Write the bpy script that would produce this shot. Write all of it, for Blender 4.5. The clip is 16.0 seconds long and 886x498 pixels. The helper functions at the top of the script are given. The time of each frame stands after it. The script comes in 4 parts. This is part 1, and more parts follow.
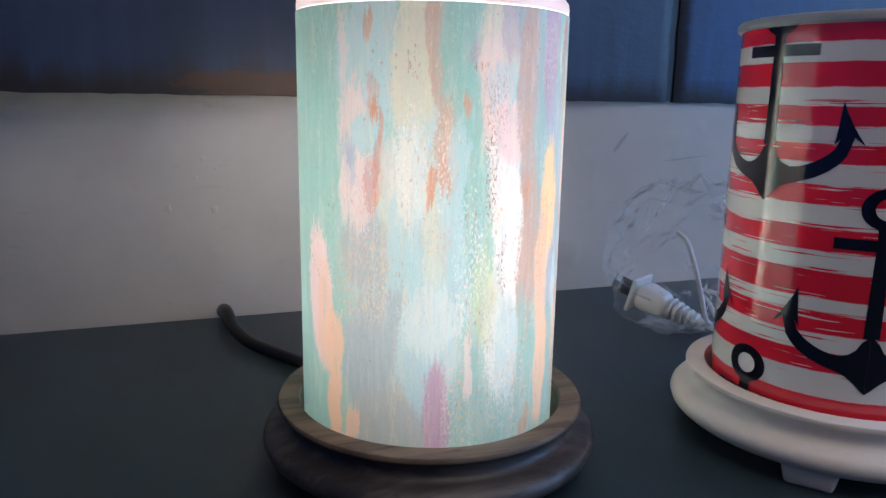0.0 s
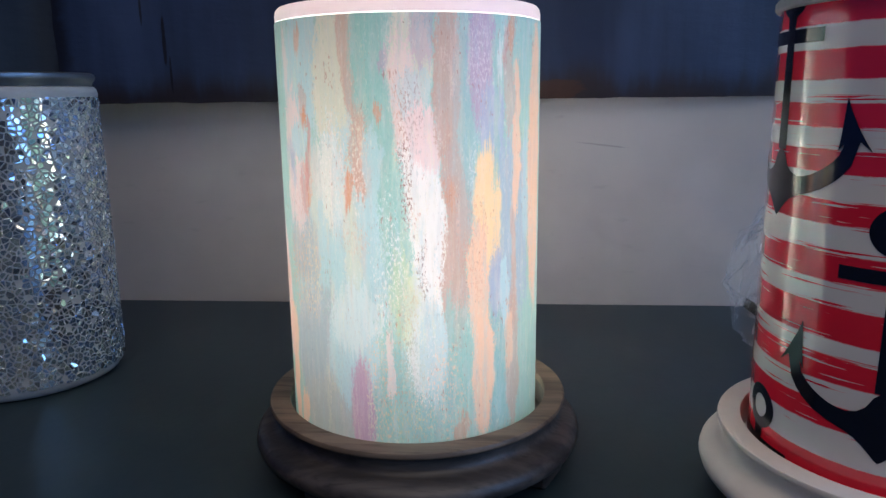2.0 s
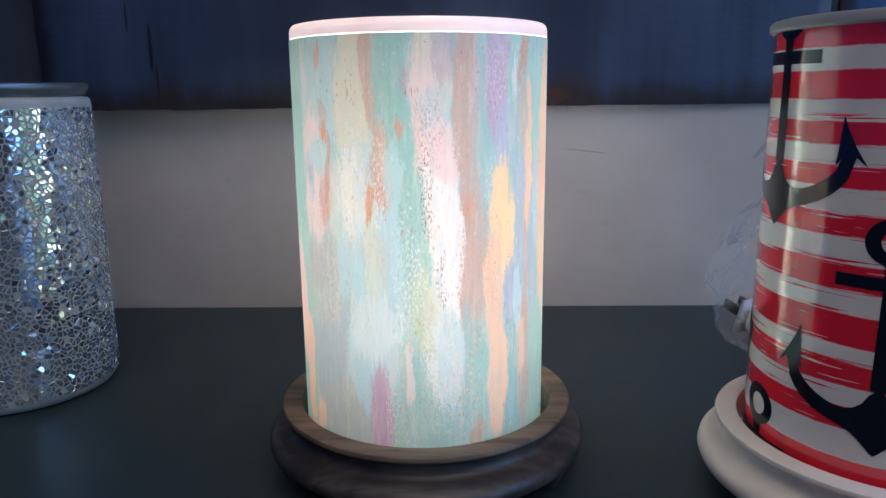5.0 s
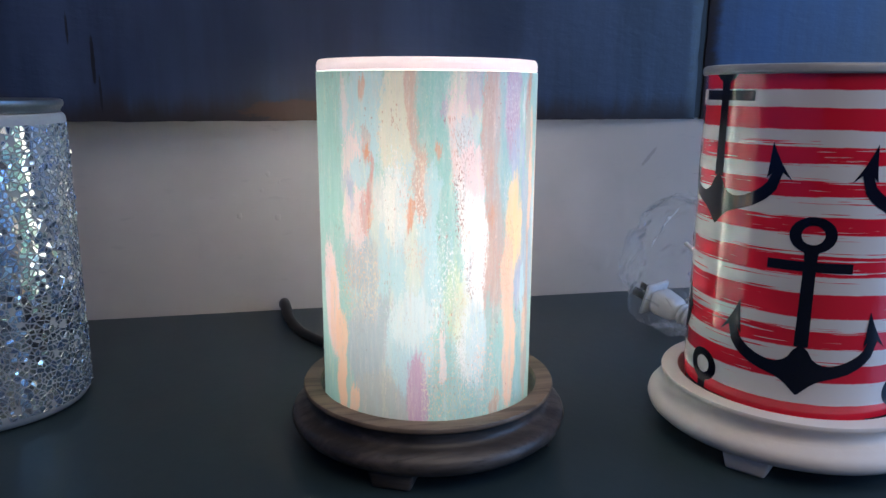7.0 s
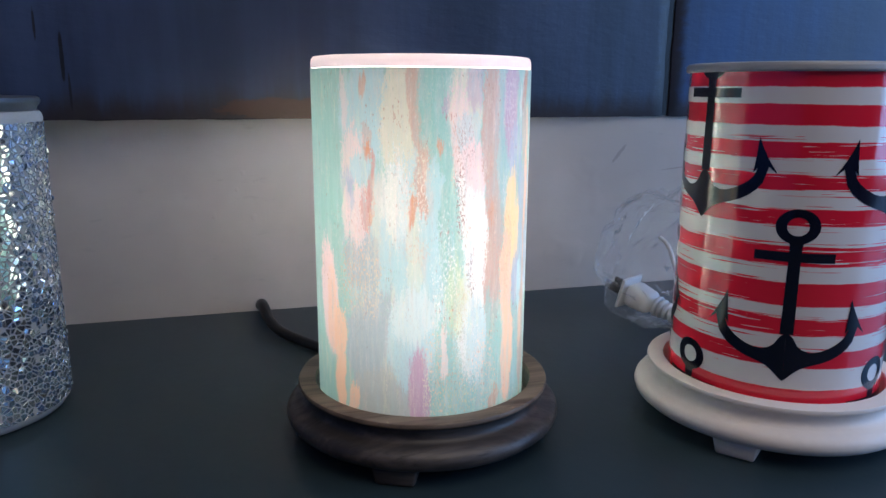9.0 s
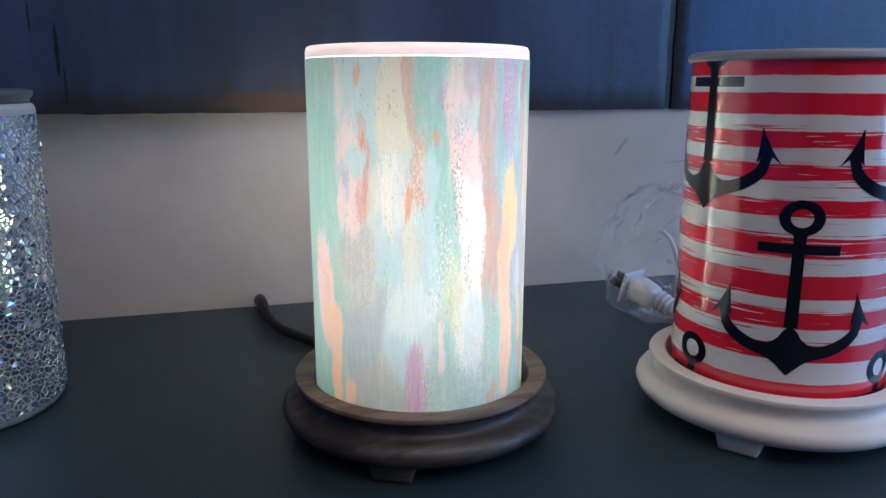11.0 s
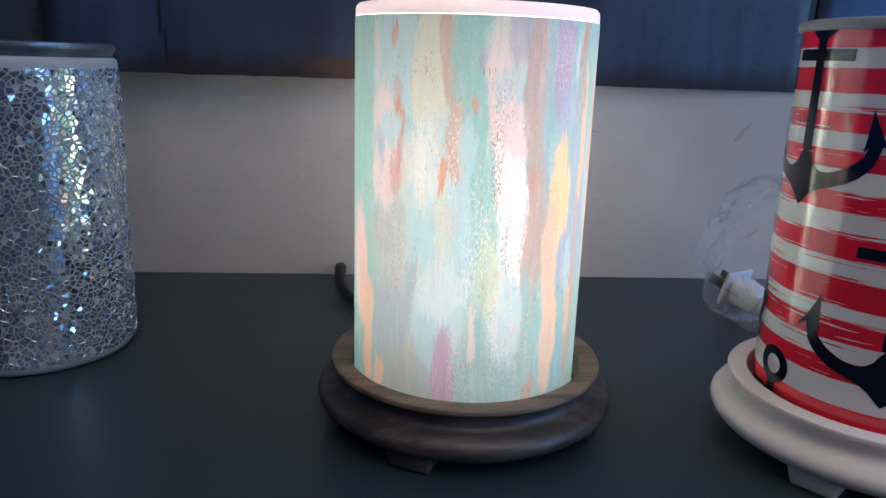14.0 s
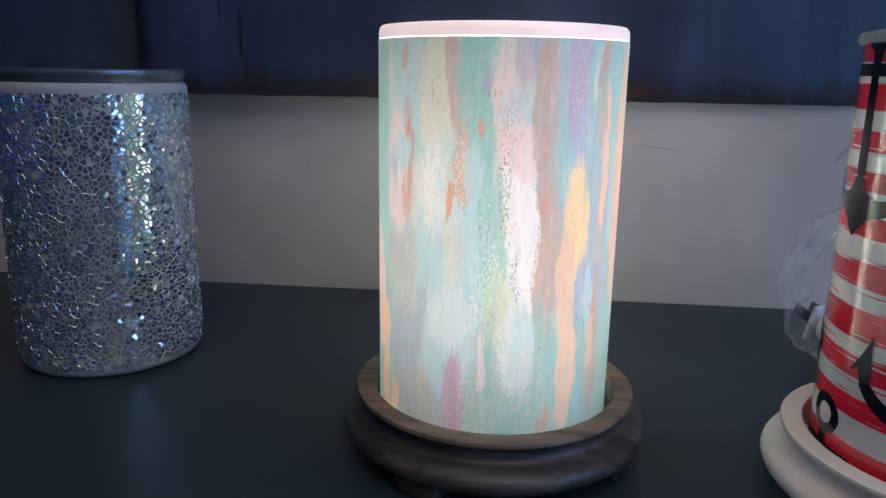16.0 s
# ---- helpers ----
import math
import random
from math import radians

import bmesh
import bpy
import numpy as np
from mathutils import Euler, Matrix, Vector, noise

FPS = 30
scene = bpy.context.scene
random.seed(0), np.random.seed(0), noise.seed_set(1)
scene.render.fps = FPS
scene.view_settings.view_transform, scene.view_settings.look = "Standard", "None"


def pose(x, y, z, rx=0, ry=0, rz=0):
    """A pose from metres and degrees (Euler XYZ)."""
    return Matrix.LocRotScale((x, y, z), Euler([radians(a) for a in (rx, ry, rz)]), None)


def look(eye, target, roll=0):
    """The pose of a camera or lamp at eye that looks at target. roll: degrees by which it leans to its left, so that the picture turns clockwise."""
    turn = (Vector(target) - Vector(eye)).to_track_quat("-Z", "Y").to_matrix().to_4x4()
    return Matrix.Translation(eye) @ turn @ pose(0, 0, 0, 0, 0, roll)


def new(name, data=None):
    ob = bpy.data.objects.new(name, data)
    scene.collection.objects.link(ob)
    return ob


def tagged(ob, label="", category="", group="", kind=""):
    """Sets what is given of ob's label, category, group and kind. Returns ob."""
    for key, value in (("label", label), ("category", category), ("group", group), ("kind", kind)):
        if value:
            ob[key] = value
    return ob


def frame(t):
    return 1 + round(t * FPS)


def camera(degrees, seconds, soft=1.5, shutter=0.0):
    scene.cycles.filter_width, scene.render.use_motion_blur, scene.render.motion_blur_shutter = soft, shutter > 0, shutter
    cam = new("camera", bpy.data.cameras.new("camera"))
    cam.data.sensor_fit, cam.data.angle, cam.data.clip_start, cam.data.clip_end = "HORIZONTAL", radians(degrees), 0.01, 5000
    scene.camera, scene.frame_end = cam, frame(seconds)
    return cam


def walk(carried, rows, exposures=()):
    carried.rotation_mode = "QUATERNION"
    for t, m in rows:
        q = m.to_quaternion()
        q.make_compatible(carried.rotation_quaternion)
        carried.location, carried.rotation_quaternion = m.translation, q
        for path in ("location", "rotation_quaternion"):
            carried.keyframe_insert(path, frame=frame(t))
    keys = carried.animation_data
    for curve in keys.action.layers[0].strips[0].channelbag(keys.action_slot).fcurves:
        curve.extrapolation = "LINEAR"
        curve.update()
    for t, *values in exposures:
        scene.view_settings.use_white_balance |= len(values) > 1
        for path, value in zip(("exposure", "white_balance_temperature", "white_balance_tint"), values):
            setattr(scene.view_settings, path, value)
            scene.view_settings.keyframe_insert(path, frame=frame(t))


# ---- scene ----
cam = camera(62.45, 16.0)
# seconds, place in metres, turn in degrees; the painted lamp stands at the origin, the table top is z = 0
ROWS = [
    (0.0, -0.0904, -0.2675, 0.1456, 78.16, -1.00, -19.53),
    (0.5, -0.0579, -0.2764, 0.1457, 78.01, 0.04, -12.70),
    (1.0, -0.0281, -0.2831, 0.1434, 78.23, -0.04, -4.40),
    (1.5, 0.0028, -0.2861, 0.1481, 78.04, 1.22, 1.45),
    (2.0, 0.0344, -0.2882, 0.1493, 77.80, 0.68, 4.26),
    (2.5, 0.0481, -0.2891, 0.1524, 77.22, 0.28, 5.97),
    (3.0, 0.0503, -0.2913, 0.1516, 77.39, 0.24, 6.55),
    (3.5, 0.0469, -0.2921, 0.1505, 77.74, 0.21, 5.72),
    (4.0, 0.0408, -0.2924, 0.1506, 77.40, 0.18, 4.94),
    (4.5, 0.0305, -0.2927, 0.1528, 77.58, 0.46, 3.48),
    (7.0, -0.0640, -0.3356, 0.1671, 77.58, -0.34, -12.01),
    (7.5, -0.0747, -0.3387, 0.1693, 77.50, -0.44, -13.95),
    (8.0, -0.0831, -0.3363, 0.1676, 77.43, -0.65, -15.39),
    (8.5, -0.0858, -0.3318, 0.1648, 77.44, -0.68, -15.91),
    (9.0, -0.0851, -0.3326, 0.1660, 77.56, -0.37, -16.02),
    (11.5, -0.0773, -0.3250, 0.1628, 77.09, -0.19, -15.74),
    (12.0, -0.0696, -0.3176, 0.1613, 75.69, -0.23, -15.31),
    (12.5, -0.0614, -0.3110, 0.1553, 76.17, -0.44, -12.49),
    (13.0, -0.0544, -0.3068, 0.1540, 76.02, -1.39, -10.15),
    (13.5, -0.0462, -0.3089, 0.1533, 75.54, -1.84, -7.70),
    (14.0, -0.0354, -0.3141, 0.1581, 75.51, -1.87, -3.98),
    (14.5, -0.0203, -0.3138, 0.1617, 76.90, -2.35, 0.98),
    (15.0, -0.0113, -0.3134, 0.1655, 78.39, -2.14, 6.17),
    (15.5, 0.0016, -0.3115, 0.1652, 76.96, -0.99, 6.62),
    (16.0, 0.0096, -0.3071, 0.1621, 76.31, -0.90, 6.26),
]
EXPOSURES = [(0.0, 0.5), (1.5, 0.32), (3.0, 0.42), (4.5, 0.42), (7.0, 0.6), (9.0, 0.6), (13.0, 0.62), (14.3, 0.48), (15.0, 0.27), (16.0, 0.34)]
walk(cam, [(t, pose(x, y, z, rx, ry, rz)) for t, x, y, z, rx, ry, rz in ROWS], EXPOSURES)

# ---- light ----
WALL_Y = 0.2215        # face of the wall behind the table
LAMP = (0.0, 0.0)
ANCHOR = (0.178, -0.0346)
MOSAIC = (-0.2248, 0.0765)

world = bpy.data.worlds.new("sky")
world.use_nodes = True
scene.world = world
sky = world.node_tree.nodes.new("ShaderNodeTexSky")
sky.sky_type, sky.sun_disc = "NISHITA", False
sky.sun_elevation, sky.sun_rotation = radians(25), radians(200)
back = world.node_tree.nodes["Background"]
back.inputs["Strength"].default_value = 0.08
world.node_tree.links.new(sky.outputs[0], back.inputs["Color"])


def lamp(name, kind, m, watts, colour, **size):
    data = bpy.data.lights.new(name, kind)
    data.energy, data.color = watts, colour
    if kind == "POINT":
        data.shadow_soft_size = size["radius"]
    else:
        data.shape, data.size, data.size_y = "RECTANGLE", size["w"], size["h"]
    ob = new(name, data)
    ob.matrix_world = m
    return ob


# blue daylight in the window's opening, an unseen fill light added overhead, and both ends of the tall bulb in the
# painted lamp
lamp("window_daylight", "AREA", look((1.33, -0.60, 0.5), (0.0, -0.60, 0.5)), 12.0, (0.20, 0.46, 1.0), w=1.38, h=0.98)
lamp("room_fill", "AREA", look((0.4, -1.2, 1.585), (0.4, -1.199, 0.0)), 11.0, (1.0, 0.84, 0.70), w=1.6, h=1.6)
for bulb_z in (0.064, 0.127):
    lamp("bulb_glow", "POINT", pose(0.001, -0.004, bulb_z), 0.335, (1.0, 0.922, 0.895), radius=0.014)


# ---- materials ----
def tree(name):
    m = bpy.data.materials.new(name)
    m.use_nodes = True
    nt = m.node_tree
    return m, nt, nt.nodes["Principled BSDF"]


def node(nt, kind, props=None, **inputs):
    n = nt.nodes.new("ShaderNode" + kind)
    for k, val in (props or {}).items():
        setattr(n, k, val)
    for k, val in inputs.items():
        key = int(k[1:]) if k[0] == "i" and k[1:].isdigit() else k.replace("_", " ")
        if isinstance(val, bpy.types.NodeSocket):
            nt.links.new(val, n.inputs[key])
        else:
            n.inputs[key].default_value = val
    return n


def calc(nt, op, *vals, clamp=False):
    n = nt.nodes.new("ShaderNodeMath")
    n.operation, n.use_clamp = op, clamp
    for i, val in enumerate(vals):
        if isinstance(val, bpy.types.NodeSocket):
            nt.links.new(val, n.inputs[i])
        else:
            n.inputs[i].default_value = val
    return n.outputs[0]


def step(nt, val, lo, hi, top=1.0):
    """Smooth mask: 0 at lo, top at hi (lo may lie above hi)."""
    n = node(nt, "MapRange", {"interpolation_type": "SMOOTHSTEP"}, Value=val)
    a, b, c, d = (lo, hi, 0.0, top) if lo < hi else (hi, lo, top, 0.0)
    for key, x in zip(("From Min", "From Max", "To Min", "To Max"), (a, b, c, d)):
        n.inputs[key].default_value = x
    return n.outputs[0]


def rgb(c):
    """Linear colour from display values."""
    return tuple(((v + 0.055) / 1.055) ** 2.4 if v > 0.04045 else v / 12.92 for v in c) + (1.0,)


def blend(nt, fac, a, b, mode="MIX"):
    n = nt.nodes.new("ShaderNodeMix")
    n.data_type, n.blend_type = "RGBA", mode
    for key, val in ((0, fac), (6, a), (7, b)):
        if isinstance(val, bpy.types.NodeSocket):
            nt.links.new(val, n.inputs[key])
        else:
            n.inputs[key].default_value = val
    return n.outputs[2]


def grain(nt, scale, detail=4.0, stretch=(1, 1, 1), rough=0.55, where=None):
    src = where or node(nt, "TexCoord").outputs["Object"]
    m = node(nt, "Mapping", None, Vector=src, Scale=stretch)
    n = node(nt, "TexNoise", None, Vector=m.outputs[0], Scale=scale, Detail=detail, Roughness=rough)
    return n.outputs["Fac"]


def bump(nt, bsdf, height, dist, strength=1.0):
    b = node(nt, "Bump", None, Height=height, Distance=dist, Strength=strength)
    nt.links.new(b.outputs[0], bsdf.inputs["Normal"])


def surface(name, colour, rough=0.5, metal=0.0, vary=0.15, scale=60.0, stretch=(1, 1, 1), relief=0.0, fine=600.0, spec=0.5, second=None):
    """A painted, wooden or plastic surface with tone at two scales and fine relief."""
    m, nt, b = tree(name)
    c = rgb(colour)
    dark = tuple(x * (1 - vary) for x in c[:3]) + (1,)
    lite = second or tuple(min(1, x * (1 + vary)) for x in c[:3]) + (1,)
    big, small = grain(nt, scale, 4, stretch), grain(nt, fine, 3, stretch)
    col = blend(nt, step(nt, big, 0.3, 0.7), dark, lite)
    col = blend(nt, step(nt, small, 0.35, 0.7, 0.5), col, c)
    nt.links.new(col, b.inputs["Base Color"])
    nt.links.new(calc(nt, "MULTIPLY_ADD", big, 0.2, rough - 0.1), b.inputs["Roughness"])
    b.inputs["Metallic"].default_value = metal
    b.inputs["Specular IOR Level"].default_value = spec
    if relief:
        bump(nt, b, calc(nt, "ADD", big, calc(nt, "MULTIPLY", small, 0.4)), relief)
    return m


def cylinder_place(nt):
    """Arc length and height on a shade of 50 mm radius, in millimetres; 0 faces -y."""
    s = node(nt, "SeparateXYZ", None, Vector=node(nt, "TexCoord").outputs["Object"])
    angle = calc(nt, "ARCTAN2", s.outputs[0], calc(nt, "MULTIPLY", s.outputs[1], -1.0))
    return calc(nt, "MULTIPLY", angle, 50.0), calc(nt, "MULTIPLY", s.outputs[2], 1000.0)


def flat_noise(nt, u, z, su, sz, detail=4.0, rough=0.6, shift=0.0):
    v = node(nt, "CombineXYZ", None, X=calc(nt, "MULTIPLY", u, su), Y=calc(nt, "MULTIPLY", z, sz), Z=shift)
    n = node(nt, "TexNoise", None, Vector=v.outputs[0], Scale=1.0, Detail=detail, Roughness=rough)
    return n.outputs["Fac"]


def lit_shader(nt, b, colour, through_share):
    """Light from inside passes through a thin shade."""
    t = node(nt, "BsdfTranslucent", None, Color=colour)
    mix = node(nt, "MixShader", None, Fac=through_share, i1=b.outputs[0], i2=t.outputs[0])
    nt.links.new(mix.outputs[0], nt.nodes["Material Output"].inputs["Surface"])


def painted_art():
    m, nt, b = tree("painted_paper")
    u0, z0 = cylinder_place(nt)
    warp = calc(nt, "SUBTRACT", flat_noise(nt, u0, z0, 0.16, 0.06, 4), 0.5)
    ends = calc(nt, "SUBTRACT", flat_noise(nt, u0, z0, 1.1, 0.02, 4, 0.7, 15.0), 0.5)
    fine = calc(nt, "SUBTRACT", flat_noise(nt, u0, z0, 0.9, 0.22, 4, 0.65, 3.0), 0.5)
    u = calc(nt, "MULTIPLY_ADD", warp, 7.0, u0)
    z = calc(nt, "MULTIPLY_ADD", ends, 20.0, calc(nt, "MULTIPLY_ADD", fine, 9.0, z0))
    stip = calc(nt, "SUBTRACT", flat_noise(nt, u0, z0, 2.3, 0.9, 4, 0.7, 27.0), 0.5)
    edge = calc(nt, "MULTIPLY_ADD", stip, 2.6, calc(nt, "MULTIPLY", calc(nt, "ADD", fine, calc(nt, "MULTIPLY", warp, 0.5)), 2.0))
    dry = step(nt, flat_noise(nt, u0, z0, 1.5, 0.6, 5, 0.7, 7.0), 0.50, 0.60)
    streak = flat_noise(nt, u0, z0, 0.7, 0.03, 5, 0.65, 11.0)
    tone = [blend(nt, step(nt, streak, 0.42, 0.62), rgb((0.615, 0.79, 0.765)), rgb((0.645, 0.81, 0.785)))]

    leaning = {}

    def stroke(angle, height, w, h, colour, cover=1.0, rough=0.5, sharp=0.14, dotted=False, slant=0.0):
        arc = radians(angle) * 50.0 + slant * height
        if slant not in leaning:
            leaning[slant] = node(nt, "CombineXYZ", None, X=calc(nt, "MULTIPLY_ADD", z0, slant, u), Y=z, Z=0.0).outputs[0]
        d = node(nt, "VectorMath", {"operation": "MULTIPLY_ADD"}, i0=leaning[slant], i1=(1 / w, 1 / h, 0), i2=(-arc / w, -height / h, 0))
        far = node(nt, "VectorMath", {"operation": "LENGTH"}, i0=d.outputs[0])
        mask = step(nt, calc(nt, "MULTIPLY_ADD", edge, rough, far.outputs["Value"]), 1 + sharp, 1 - sharp, cover)
        if dotted:
            mask = calc(nt, "MULTIPLY", mask, dry)
        tone[0] = blend(nt, mask, tone[0], rgb(colour))

    T, PB, GL, GY = (0.59, 0.775, 0.755), (0.72, 0.84, 0.87), (0.67, 0.72, 0.76), (0.71, 0.735, 0.735)
    CR, PK, BR, PE = (0.87, 0.855, 0.79), (0.94, 0.84, 0.84), (0.79, 0.655, 0.60), (0.95, 0.79, 0.68)
    YC, MV, OR, RD = (0.97, 0.84, 0.66), (0.75, 0.62, 0.73), (0.83, 0.585, 0.46), (0.80, 0.58, 0.56)
    LI, BG, YG, WH = (0.66, 0.71, 0.81), (0.56, 0.75, 0.76), (0.83, 0.86, 0.68), (0.97, 0.95, 0.945)
    DK = (0.54, 0.31, 0.30)
    # strokes of the brush: angle, height, half width, half height, colour
    stroke(-40.8, 157.3, 14.02, 20.5, PB, 0.9, 0.5, 0.09)
    stroke(-24.7, 150.6, 8.00, 29.0, CR, 0.85, 0.5, 0.09)
    stroke(-25.9, 98.5, 24.80, 38.5, PB, 0.9, 0.5, 0.09)
    stroke(5.8, 152.4, 7.82, 27.1, CR, 0.9, 0.5, 0.09)
    stroke(-35.3, 57.5, 17.82, 26.2, GL, 0.9, 0.3, 0.09)
    stroke(-32.4, 35.2, 16.66, 12.5, GY, 0.9, 0.2, 0.09)
    stroke(-43.8, 95.8, 9.78, 14.3, GL, 0.85, 0.5, 0.09)
    stroke(49.5, 98.8, 13.74, 35.3, LI, 0.7, 0.5, 0.09)
    stroke(45.2, 49.9, 9.20, 29.0, BG, 0.9, 0.3, 0.09)
    stroke(5.6, 45.6, 16.70, 19.5, BG, 0.6, 0.5, 0.09)
    stroke(-49.3, 137.1, 5.88, 12.6, PK, 0.8, 0.6, 0.09)
    stroke(-45.8, 114.5, 7.00, 13.0, PK, 0.8, 0.7, 0.09)
    stroke(-45.4, 133.6, 4.70, 6.3, PB, 0.9, 0.5, 0.09)
    stroke(-52.7, 126.1, 3.87, 5.5, LI, 0.6, 0.5, 0.09)
    stroke(-40.6, 115.7, 3.26, 9.2, RD, 0.7, 0.7, 0.09)
    stroke(-38.2, 131.2, 1.18, 8.9, RD, 0.7, 0.5, 0.09)
    stroke(-41.0, 145.2, 2.19, 7.0, RD, 0.45, 0.5, 0.09)
    stroke(-41.0, 142.2, 1.60, 3.2, OR, 1, 0.4, 0.15)
    stroke(-42.7, 166.7, 1.60, 4.7, OR, 0.7, 0.5, 0.09)
    stroke(-38.7, 113.0, 1.40, 3.1, OR, 0.8, 0.4, 0.09)
    stroke(-54.0, 160.9, 1.92, 12.2, PK, 0.6, 0.5, 0.09)
    stroke(-68.3, 74.7, 8.27, 26.0, PK, 1, 0.3, 0.08, slant=0.1)
    stroke(-60.1, 59.5, 4.21, 14.7, PE, 0.9, 0.4, 0.1)
    stroke(-66.2, 68.7, 4.23, 18.8, PE, 0.6, 0.5, 0.09)
    stroke(-59.0, 37.6, 4.76, 16.2, PE, 1, 0.35, 0.15)
    stroke(-51.1, 29.8, 3.31, 8.2, PE, 0.9, 0.3, 0.09)
    stroke(-55.1, 37.4, 1.36, 12.9, T, 0.9, 0.3, 0.09)
    stroke(-47.0, 85.9, 11.95, 16.6, CR, 0.9, 0.7, 0.12, True)
    stroke(-50.1, 87.4, 7.18, 13.7, OR, 0.6, 0.6, 0.12, True)
    stroke(-31.8, 117.0, 6.42, 16.4, CR, 0.5, 0.5, 0.09)
    stroke(-26.4, 118.0, 6.80, 15.8, WH, 0.4, 0.5, 0.09)
    stroke(-17.8, 98.6, 3.22, 28.3, CR, 0.5, 0.5, 0.09)
    stroke(-16.6, 100.7, 5.90, 6.0, OR, 0.4, 0.6, 0.3, True)
    stroke(-15.9, 157.9, 3.84, 23.6, BR, 0.85, 0.3, 0.09, slant=0.12)
    stroke(-11.6, 129.2, 5.43, 14.3, BR, 1, 0.5, 0.09)
    stroke(-9.4, 140.5, 1.82, 11.1, RD, 0.55, 0.5, 0.09, slant=0.12)
    stroke(-18.2, 116.5, 1.60, 6.3, OR, 0.9, 0.4, 0.09)
    stroke(-8.1, 163.2, 7.08, 23.2, T, 1, 0.3, 0.15)
    stroke(-5.1, 134.0, 4.33, 24.4, T, 0.95, 0.5, 0.09)
    stroke(-1.1, 101.4, 3.95, 27.7, T, 0.95, 0.6, 0.09, slant=0.08)
    stroke(-3.5, 91.3, 5.26, 24.2, WH, 0.8, 0.7, 0.12, True)
    stroke(-5.9, 143.3, 0.98, 3.1, OR, 0.9, 0.4, 0.09)
    stroke(-2.5, 158.7, 1.70, 4.5, MV, 0.6, 0.5, 0.09)
    stroke(-8.6, 124.5, 3.26, 13.4, PB, 0.7, 0.5, 0.09)
    stroke(-15.2, 133.9, 6.06, 9.5, CR, 0.8, 0.7, 0.12, True)
    stroke(5.7, 143.3, 5.24, 23.9, PK, 0.8, 0.6, 0.09, slant=0.11)
    stroke(8.5, 147.8, 5.96, 9.1, PB, 0.55, 0.5, 0.09)
    stroke(12.8, 109.1, 7.0, 34.9, WH, 0.92, 0.35, 0.12, slant=0.11)
    stroke(12.4, 134.0, 6.44, 11.2, PK, 0.9, 0.4, 0.09, slant=0.11)
    stroke(11.0, 71.0, 7.59, 27.0, WH, 0.7, 0.4, 0.09)
    stroke(14.2, 60.4, 5.05, 19.0, PB, 0.6, 0.5, 0.09)
    stroke(3.3, 132.1, 2.46, 26.2, OR, 0.6, 0.7, 0.12, True, slant=0.1)
    stroke(4.6, 119.0, 1.9, 14.6, DK, 0.9, 0.6, 0.12, True)
    stroke(10.1, 89.4, 1.4, 9.7, DK, 0.9, 0.6, 0.12, True)
    stroke(7.4, 143.3, 4.11, 11.0, DK, 0.45, 0.6, 0.12, True)
    stroke(2.5, 81.3, 4.37, 16.3, YG, 0.5, 0.6, 0.3)
    stroke(3.5, 78.0, 5.5, 18.0, YG, 0.6, 0.7, 0.2, True)
    stroke(4.0, 69.0, 3.99, 14.6, OR, 0.4, 0.6, 0.12, True)
    stroke(11.5, 168.4, 4.02, 10.5, MV, 0.5, 0.5, 0.09)
    stroke(20.5, 152.3, 4.61, 27.3, BR, 0.9, 0.4, 0.09)
    stroke(24.3, 114.6, 4.48, 25.3, BR, 0.95, 0.5, 0.09, slant=0.1)
    stroke(22.9, 116.6, 2.41, 5.8, OR, 0.6, 0.5, 0.09)
    stroke(23.9, 84.7, 5.00, 24.6, BR, 0.9, 0.5, 0.09)
    stroke(27.7, 135.6, 4.54, 37.8, GY, 0.5, 0.5, 0.09)
    stroke(26.2, 59.4, 5.21, 17.1, T, 0.6, 0.5, 0.09)
    stroke(21.3, 66.2, 1.66, 16.8, T, 0.7, 0.4, 0.09)
    stroke(30.8, 143.0, 2.96, 37.4, BG, 0.6, 0.5, 0.09)
    stroke(32.0, 120.1, 2.19, 13.6, WH, 0.6, 0.6, 0.12, True)
    stroke(35.1, 159.7, 4.85, 23.8, MV, 0.85, 0.4, 0.2)
    stroke(34.5, 160.6, 3.93, 12.8, WH, 0.45, 0.6, 0.12, True)
    stroke(40.6, 138.1, 5.38, 14.4, LI, 0.8, 0.4, 0.09)
    stroke(37.5, 107.9, 6.21, 24.1, YC, 1, 0.12, 0.08)
    stroke(34.0, 83.8, 4.63, 22.8, PE, 0.9, 0.4, 0.09)
    stroke(36.0, 49.3, 4.89, 24.2, PE, 0.95, 0.35, 0.09)
    stroke(33.1, 96.2, 4.08, 18.3, OR, 0.5, 0.6, 0.12, True)
    stroke(42.3, 82.7, 2.37, 12.7, LI, 0.8, 0.5, 0.09)
    stroke(47.4, 79.8, 2.63, 12.9, PB, 1, 0.25, 0.12)
    stroke(52.9, 85.3, 1.66, 28.0, BR, 0.8, 0.3, 0.09)
    stroke(54.5, 132.7, 2.35, 28.0, PE, 0.95, 0.3, 0.09)
    stroke(49.8, 154.2, 2.62, 20.9, BR, 0.6, 0.5, 0.09)
    stroke(50.8, 169.3, 2.06, 7.4, OR, 0.7, 0.5, 0.09)
    stroke(62.7, 115.8, 4.00, 21.0, PB, 0.8, 0.5, 0.09)
    stroke(72.1, 121.4, 6.92, 51.2, PE, 0.95, 0.3, 0.09)
    stroke(53.1, 50.1, 3.78, 25.1, BR, 0.7, 0.5, 0.09)
    stroke(50.1, 61.9, 2.52, 13.3, PE, 0.7, 0.5, 0.09)
